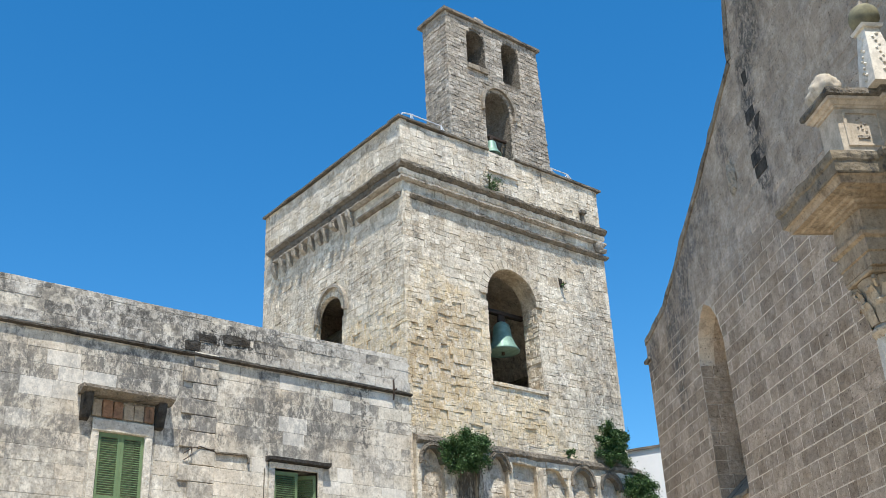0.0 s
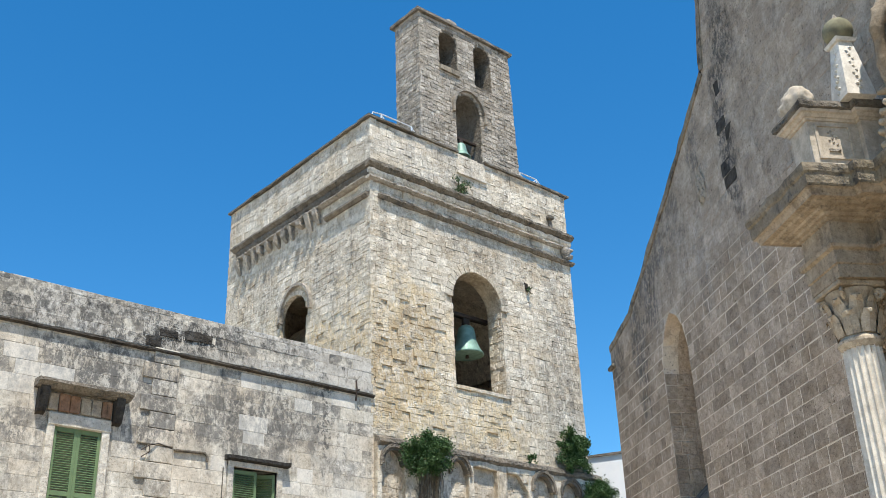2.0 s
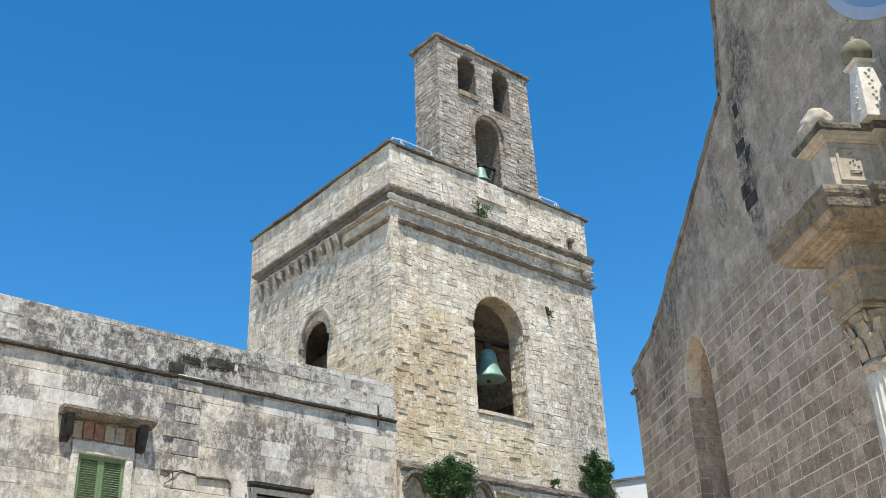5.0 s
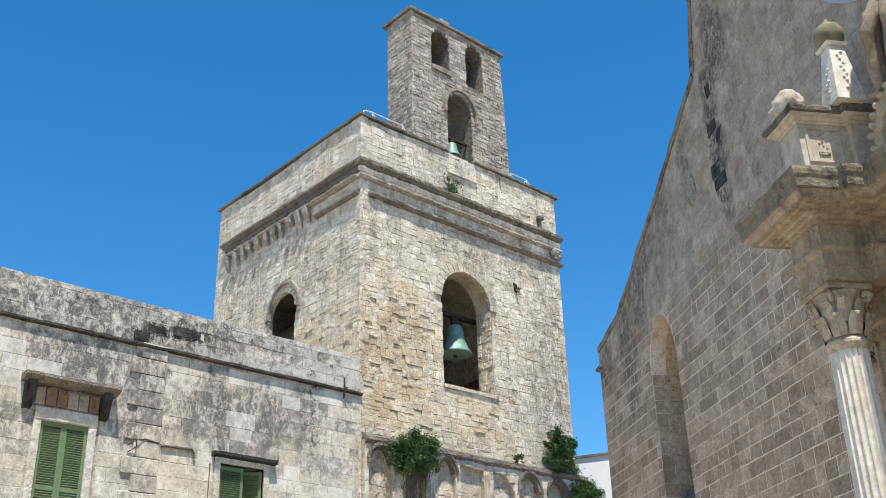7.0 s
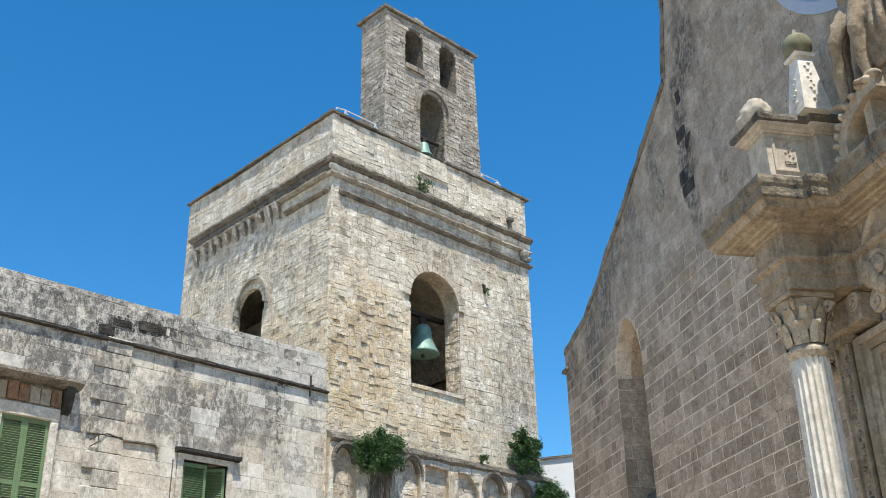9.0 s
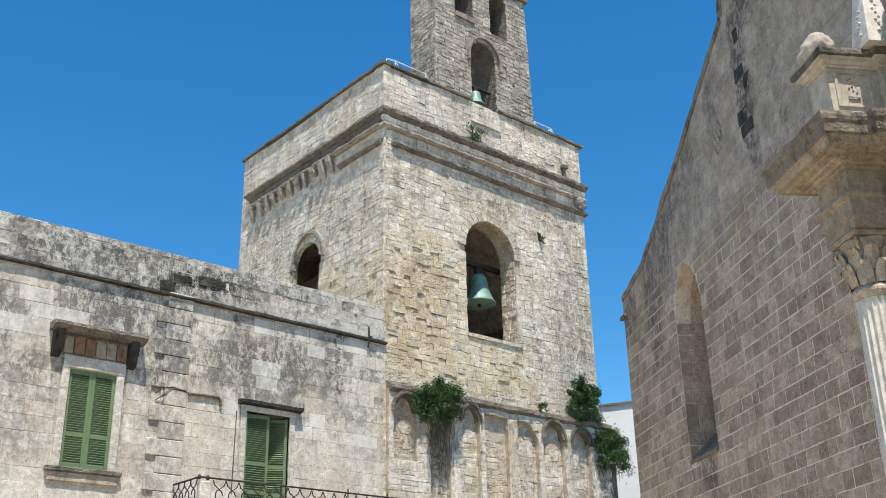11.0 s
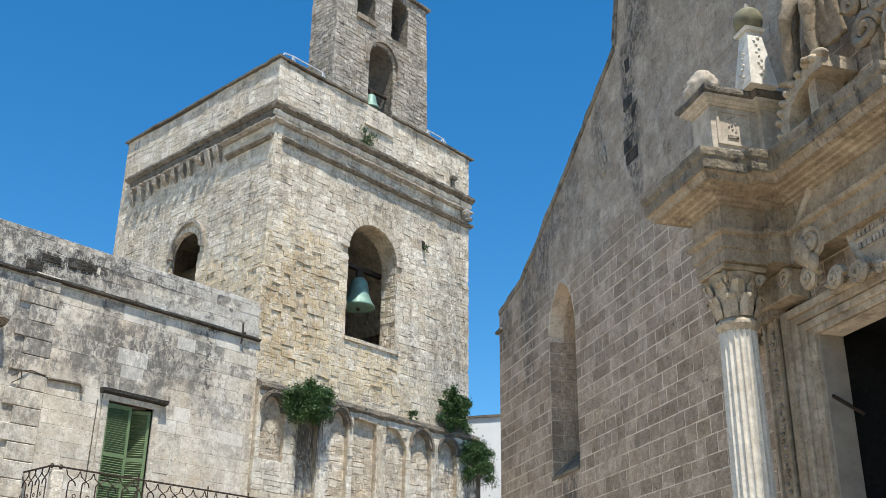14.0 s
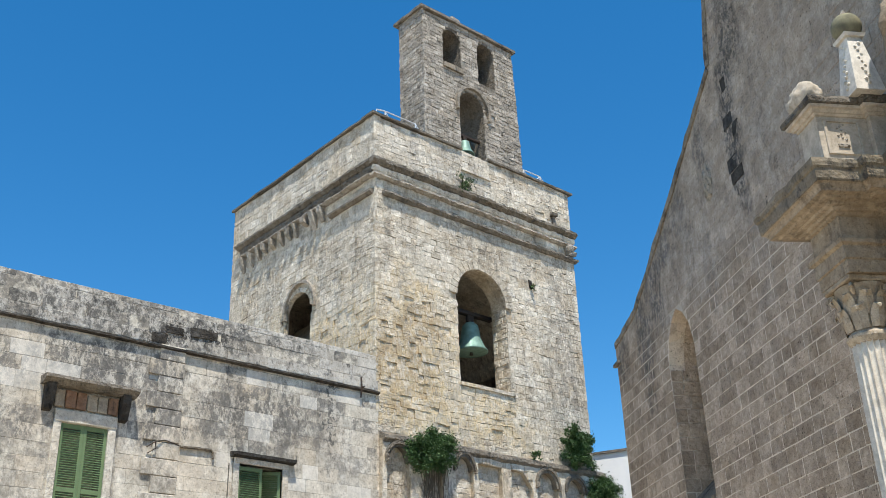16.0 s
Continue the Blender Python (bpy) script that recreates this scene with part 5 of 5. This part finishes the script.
line = [(-8.82, 7.12), (-8.82, 7.45), (-8.72, 7.65), (-8.52, 7.79), (-8.25, 7.88), (-7.98, 7.88)]
for i in range(len(line) - 1):
    bar(bm, line[i], line[i + 1], 0.16, 0.05, 0.5)
for (x, y) in line[::2]:
    cbox(bm, -x - 0.02, -x + 0.12, 7.1, y - 0.05, 0.05, 0.42)
part("band", ragged(bm, 0.01, 0, 2), M_PORTAL, ped)
for i in range(11):
    q = i / 10 * (len(line) - 1.001)
    k = int(q)
    x = line[k][0] + (line[k + 1][0] - line[k][0]) * (q - k)
    y = line[k][1] + (line[k + 1][1] - line[k][1]) * (q - k)
    bm = bmesh.new()
    bmesh.ops.create_icosphere(bm, subdivisions=2, radius=0.065, matrix=Matrix.Translation((x, y, 0.48)) @ Matrix.Diagonal((0.8, 0.8, 1.3, 1)))
    part("bead", bm, M_PORTAL, ped, smooth=True)

# seated statue, one plain mesh
bm = bmesh.new()
B = lambda *p: [(-u, z, d) for u, z, d in p]
rod(bm, B((8.32, 7.66, 0.72), (8.22, 7.64, 0.64), (8.19, 7.72, 0.62), (8.16, 7.98, 0.66), (8.1, 8.22, 0.68), (8.06, 8.34, 0.72), (8.03, 8.5, 0.66), (7.98, 8.8, 0.5), (7.94, 9.05, 0.42)), [0.03, 0.055, 0.055, 0.08, 0.07, 0.085, 0.1, 0.12, 0.14], 14)
rod(bm, B((7.86, 7.7, 0.74), (7.8, 7.7, 0.62), (7.79, 7.8, 0.58), (7.8, 8.02, 0.6), (7.78, 8.24, 0.62), (7.77, 8.36, 0.64), (7.78, 8.52, 0.58), (7.82, 8.8, 0.48), (7.85, 9.05, 0.4)), [0.03, 0.055, 0.055, 0.08, 0.07, 0.085, 0.1, 0.12, 0.14], 14)
for q in range(4):
    rod(bm, B((8.16, 8.5 + 0.035 * q, 0.62), (8.03, 8.47 + 0.035 * q, 0.76), (7.9, 8.5 + 0.035 * q, 0.62)), 0.018, 6)
rod(bm, B((7.88, 8.9, 0.4), (7.88, 9.3, 0.4), (7.88, 9.7, 0.4), (7.88, 9.95, 0.38)), [0.24, 0.25, 0.24, 0.1], 12)
bmesh.ops.create_icosphere(bm, subdivisions=2, radius=0.15, matrix=Matrix.Translation((-7.88, 10.1, 0.4)))
rod(bm, B((8.35, 7.7, 0.4), (8.32, 8.3, 0.42), (8.25, 8.8, 0.4), (8.12, 9.2, 0.35)), [0.04, 0.06, 0.07, 0.06], 8)
rod(bm, B((8.5, 7.9, 0.3), (8.45, 8.5, 0.3), (8.32, 9.0, 0.3)), [0.03, 0.05, 0.05], 8)
for q in range(9):
    u = 7.45 + 0.05 * q
    rod(bm, B((u + 0.05 * math.sin(q), 7.85, 0.45), (u, 8.3, 0.5 + 0.05 * math.cos(q * 2)), (u + 0.06, 8.85, 0.45)), 0.045, 6)
part_statue = part("statue", ragged(bm, 0.012, 0, 2), M_ENTABLATURE, None, "weathered limestone statue seated on the pediment", CHURCH @ Matrix.Translation((-0.36, 0.2, -0.155)), smooth=True)
tagged(part_statue, category="statue")
rem = part_statue.modifiers.new("fuse", "REMESH")
rem.mode, rem.voxel_size, rem.use_smooth_shade = "VOXEL", 0.022, True
bm = bmesh.new()
for u, z, r, fl in ((7.35, 7.75, 0.2, 1), (7.05, 8.0, 0.24, -1), (7.2, 8.4, 0.18, 1), (6.9, 7.6, 0.2, 1), (7.5, 8.15, 0.12, -1)):
    scroll(bm, u, z, r, 1.6, 0.4, 0.07, fl)
rod(bm, [(-7.3, 7.3, 0.35), (-7.25, 8.6, 0.35)], 0.09, 8)
tagged(part("carved_scrollwork", ragged(bm, 0.03), M_ENTABLATURE, None, "pierced limestone scrollwork on the pediment", CHURCH), category="carving")

# door: added black lining that paints the unlit interior, stay bar
bm = cbox(bmesh.new(), 9.4, 9.9, 0.0, 5.9, -4.2, -0.3)
cbox(bm, 6.1, 6.6, 0.0, 5.9, -4.2, -0.3)
cbox(bm, 6.6, 9.4, 5.3, 5.9, -4.2, -0.3)
cbox(bm, 6.6, 9.4, 0.0, 5.3, -4.2, -4.0)
cbox(bm, 6.6, 9.4, 0.0, 0.05, -4.0, -0.3)
part("vestibule", bm, M_DOORWAY_BLACK, portal, "black lining added behind the open doorway to keep it dark")
bm = cbox(bmesh.new(), 9.3, 9.34, 0.0, 5.16, -0.3, 0.0)
part("jamb", bm, M_DOOR, portal, "dark grey weathered jamb")
bm = bmesh.new()
rod(bm, [(-9.29, 4.47, -0.05), (-9.29, 4.3, -0.42)], 0.022)
part("stay_bar", bm, M_IRON, portal)


# ---- plants ----
def bush(name, label, centre, size, leaves, droop, seed, twigs=14, hang=0.0):
    """A wild shrub: forked stems and many small leaves in uneven clumps."""
    rnd = random.Random(seed)
    b = thing(name, label, "shrub", Matrix.Translation(centre), "wild shrubs")
    tips = []
    bm = bmesh.new()
    for i in range(twigs):
        t, q = rnd.uniform(0, 2 * math.pi), rnd.uniform(0.15, 1.0)
        tip = Vector((math.cos(t) * size[0] * q, -abs(math.sin(t)) * size[1] * q, size[2] * rnd.uniform(-0.8, 1.0) - droop * q))
        mid = tip * 0.5 + Vector((0, -0.05, abs(tip.z) * 0.2 + 0.04))
        rod(bm, [Vector((0, 0.04, 0)), mid, tip], [0.018, 0.011, 0.004], 5)
        tips += [tip, mid, tip * 0.75 + mid * 0.25]
    if hang:
        for i in range(34):
            x = rnd.uniform(-0.5, 0.5) * size[0]
            ln = hang * rnd.uniform(0.35, 1.0) * (1.0 - abs(x) / size[0] * 0.6)
            p = Vector((x, -0.03 - rnd.random() * 0.06, -0.1))
            rod(bm, [p, p + Vector((rnd.uniform(-0.1, 0.1), -0.03, -ln * 0.5)), p + Vector((rnd.uniform(-0.15, 0.15), 0.02, -ln))], [0.01, 0.008, 0.003], 4)
    part("stem", bm, M_TWIG, b)
    vs, fs = [], []
    clumps = [(c, rnd.uniform(0.09, 0.2) * max(size)) for c in tips]
    for i in range(leaves):
        c, r = rnd.choice(clumps)
        p = c + Vector((rnd.gauss(0, 1), rnd.gauss(0, 0.7), rnd.gauss(0, 1))) * r * 0.66
        p.y = min(p.y, 0.1)
        u = Vector((rnd.uniform(-1, 1), rnd.uniform(-1, 1), rnd.uniform(-1, 0.6))).normalized()
        w = u.orthogonal().normalized()
        w = (w * math.cos(rnd.random() * 6) + u.cross(w) * math.sin(rnd.random() * 6)).normalized()
        ln = rnd.uniform(0.035, 0.075)
        n = len(vs)
        vs += [p, p + u * ln * 0.5 + w * ln * 0.28, p + u * ln, p + u * ln * 0.5 - w * ln * 0.28]
        fs.append((n, n + 1, n + 2, n + 3))
    me = bpy.data.meshes.new("leaves")
    me.from_pydata([tuple(v) for v in vs], [], fs)
    me.materials.append(M_LEAVES)
    tagged(part("foliage", me, None, b), kind="stuff")
    return b


n = Nodes("wild_leaves")
M_LEAVES = n.done(n.mix(n.island, (0.025, 0.058, 0.018), (0.075, 0.14, 0.04)), 0.55)
bush("wild_shrub", "green caper shrub hanging from the arcade ledge", (16.22, YB - 0.2, 7.9), (0.78, 0.45, 0.5), 17000, 0.28, 1, 46, hang=2.2)
bush("wild_shrub", "upright green shrub on the tower ledge", (21.62, YB - 0.15, 8.5), (0.6, 0.4, 0.62), 15000, -0.1, 2, 42)
bush("wild_shrub", "drooping green shrub at the end of the arcade", (22.55, YB - 0.1, 7.5), (0.78, 0.45, 0.5), 15000, 0.4, 3, 40, hang=1.2)
bush("wild_shrub", "small pale shrub under the gable opening", (17.85, YB - 0.05, 15.85), (0.45, 0.2, 0.32), 500, 0.0, 4, 16)
bush("wild_shrub", "small tuft on the arcade ledge", (19.95, YB - 0.1, 8.2), (0.24, 0.15, 0.12), 260, 0.0, 5, 9)
bush("wild_shrub", "green shrub growing under the balcony", (10.55, 18.02, 4.02), (0.5, 0.25, 0.25), 1800, 0.12, 6, 16)
bush("wild_shrub", "green weeds on the balcony edge", (12.75, 18.0, 4.22), (0.4, 0.22, 0.2), 900, 0.1, 7, 14)
bush("wild_shrub", "tiny weed in a wall slit", (20.42, YB - 0.06, 13.32), (0.08, 0.08, 0.16), 60, 0.08, 8, 4)

# ---- masonry, piece by piece ----
R = random.Random(21)
rects = courses(front_outline, [BELL_ARCH, arch(17.27, 19.53, 12.2, 12.4, 1.12)], 3.4, TOP, (0.12, 0.25), (0.13, 0.42), -0.002, R)
masonry(rects, M_TOWER, front, near=(18.4, 10.5), wave=0.12, depth=0.08, uneven=0.0035, sunk=0.035, worn=((15.5, 10.0, 1.0, 1.4), (16.0, 11.4, 1.1, 0.5), (18.9, 9.0, 0.8, 0.35), (16.9, 8.6, 0.7, 0.4)), rough=0.013, chamfer=0.006, seed=2)
rects = courses(side_outline, [SIDE_ARCH, arch(-23.58, -21.95, 12.2, 12.4, 0.72)], 9.0, TOP, (0.12, 0.25), (0.13, 0.42), -0.002, R)
masonry(rects, M_TOWER, side, near=(-21.5, 12.5), wave=0.12, depth=0.08, uneven=0.0025, sunk=0.025, worn=((-20.9, 11.3, 0.9, 0.4), (-19.6, 10.2, 0.4, 0.8)), rough=0.013, chamfer=0.006, seed=3)
rects = courses(gable_outline, GABLE_HOLES, 16.2, gz(21.62), (0.11, 0.17), (0.14, 0.34), 0.004, R)
rects = [r for r in rects if r[2] > 16.3]
masonry(rects, M_GABLE, gable, m=Matrix.Translation((0, 0, -0.15)), near=(18.5, 19.5), wave=0.07, uneven=0.007, rough=0.013, seed=4, chamfer=0.01, sunk=0.08)
GSIDE = wall_frame(Vector((gx(16.53), 0, 0)), Vector((0, -1, 0)), Vector((-1, 0, 0)))
rects = courses([(-YB - 1.3, TOP), (-YB - 0.15, TOP), (-YB - 0.15, gz(21.62)), (-YB - 1.3, gz(21.62))], [], TOP + 0.02, gz(21.62), (0.11, 0.17), (0.14, 0.34), 0.004, R)
masonry(rects, M_GABLE, gable, m=FRONT.inverted() @ GSIDE, near=(-19.9, 19.5), count=150, wave=0.06, uneven=0.009, rough=0.013, seed=5, chamfer=0.01)
rects = courses([(14.735, 0), (22.62, 0), (22.62, 7.9), (14.735, 7.9)], ARC_HOLES, 3.4, 7.9, (0.2, 0.3), (0.3, 0.66), 0.002, R)
masonry(rects, M_ARCADE, arcade, m=Matrix.Translation((0, 0, 0.15)), near=(18.5, 6.5), wave=0.05, uneven=0.005, rough=0.009, chamfer=0.007, sunk=0.06, seed=6)

# house blocks: smooth and close-jointed below, rubble in the parapet
HOUSE_HOLES = [[(6.9, 5.03), (8.25, 5.03), (8.25, 7.9), (6.9, 7.9)], [(10.83, 4.1), (12.22, 4.1), (12.22, 7.02), (10.83, 7.02)]]
rects = courses([(3.5, 0), (HR, 0), (HR, 9.04), (3.5, 9.04)], HOUSE_HOLES, 3.3, 9.04, (0.27, 0.36), (0.35, 0.8), 0.004, R)
masonry(rects, M_HOUSE, house_wall, near=(10, 6.5), uneven=0.0025, rough=0.003, chamfer=0.004, seed=7, depth=0.03)
rects = courses([(3.5, 9), (HR, 9), (HR, HTOP + 0.03), (3.5, HTOP + 0.03)], [], 9.14, HTOP + 0.03, (0.2, 0.3), (0.5, 1.2), 0.004, R)
masonry(rects, M_HOUSE_TOP, house_wall, near=(10, 9.5), count=80, uneven=0.008, rough=0.006, chamfer=0.006, seed=8, depth=0.04)

# church blocks with pale joints
CH_HOLES = [LANCET, [(-9.4, 0), (-6.6, 0), (-6.6, 5.2), (-9.4, 5.2)]]
rects = courses(church_outline, CH_HOLES, 2.9, 16.0, (0.215, 0.25), (0.22, 0.52), 0.018, R)
rects = [r for r in rects if r[1] < -5.0 and all(math.hypot(x + 8.0, z - 11.8) > 2.25 for x in r[:2] for z in r[2:])]
masonry(rects, M_CHURCH, facade, near=(-13.6, 6.2), uneven=0.003, rough=0.004, chamfer=0.004, seed=9, depth=0.03)
REVEAL = wall_frame(CD * 17.185 - CN * K, -CN, -CD)
rects = courses([(0.0, 4.9), (0.62, 4.9), (0.62, 7.6), (0.0, 7.6)], [], 4.95, 7.45, (0.22, 0.27), (0.2, 0.36), 0.018, R)
masonry(rects, M_CHURCH, facade, m=CHURCH.inverted() @ REVEAL, seed=10, uneven=0.004, rough=0.003, chamfer=0.006, depth=0.01)
BELL_JAMB = wall_frame(Vector((19.325, 0, 0)), Vector((0, -1, 0)), Vector((-1, 0, 0)))
rects = courses([(-YB - 0.6, 9.9), (-YB - 0.02, 9.9), (-YB - 0.02, 12.4), (-YB - 0.6, 12.4)], [], 9.92, 12.4, (0.13, 0.22), (0.15, 0.3), 0.014, R)
masonry(rects, M_TOWER, front, m=FRONT.inverted() @ BELL_JAMB, seed=11, wave=0.05, uneven=0.02, rough=0.014, depth=0.02)
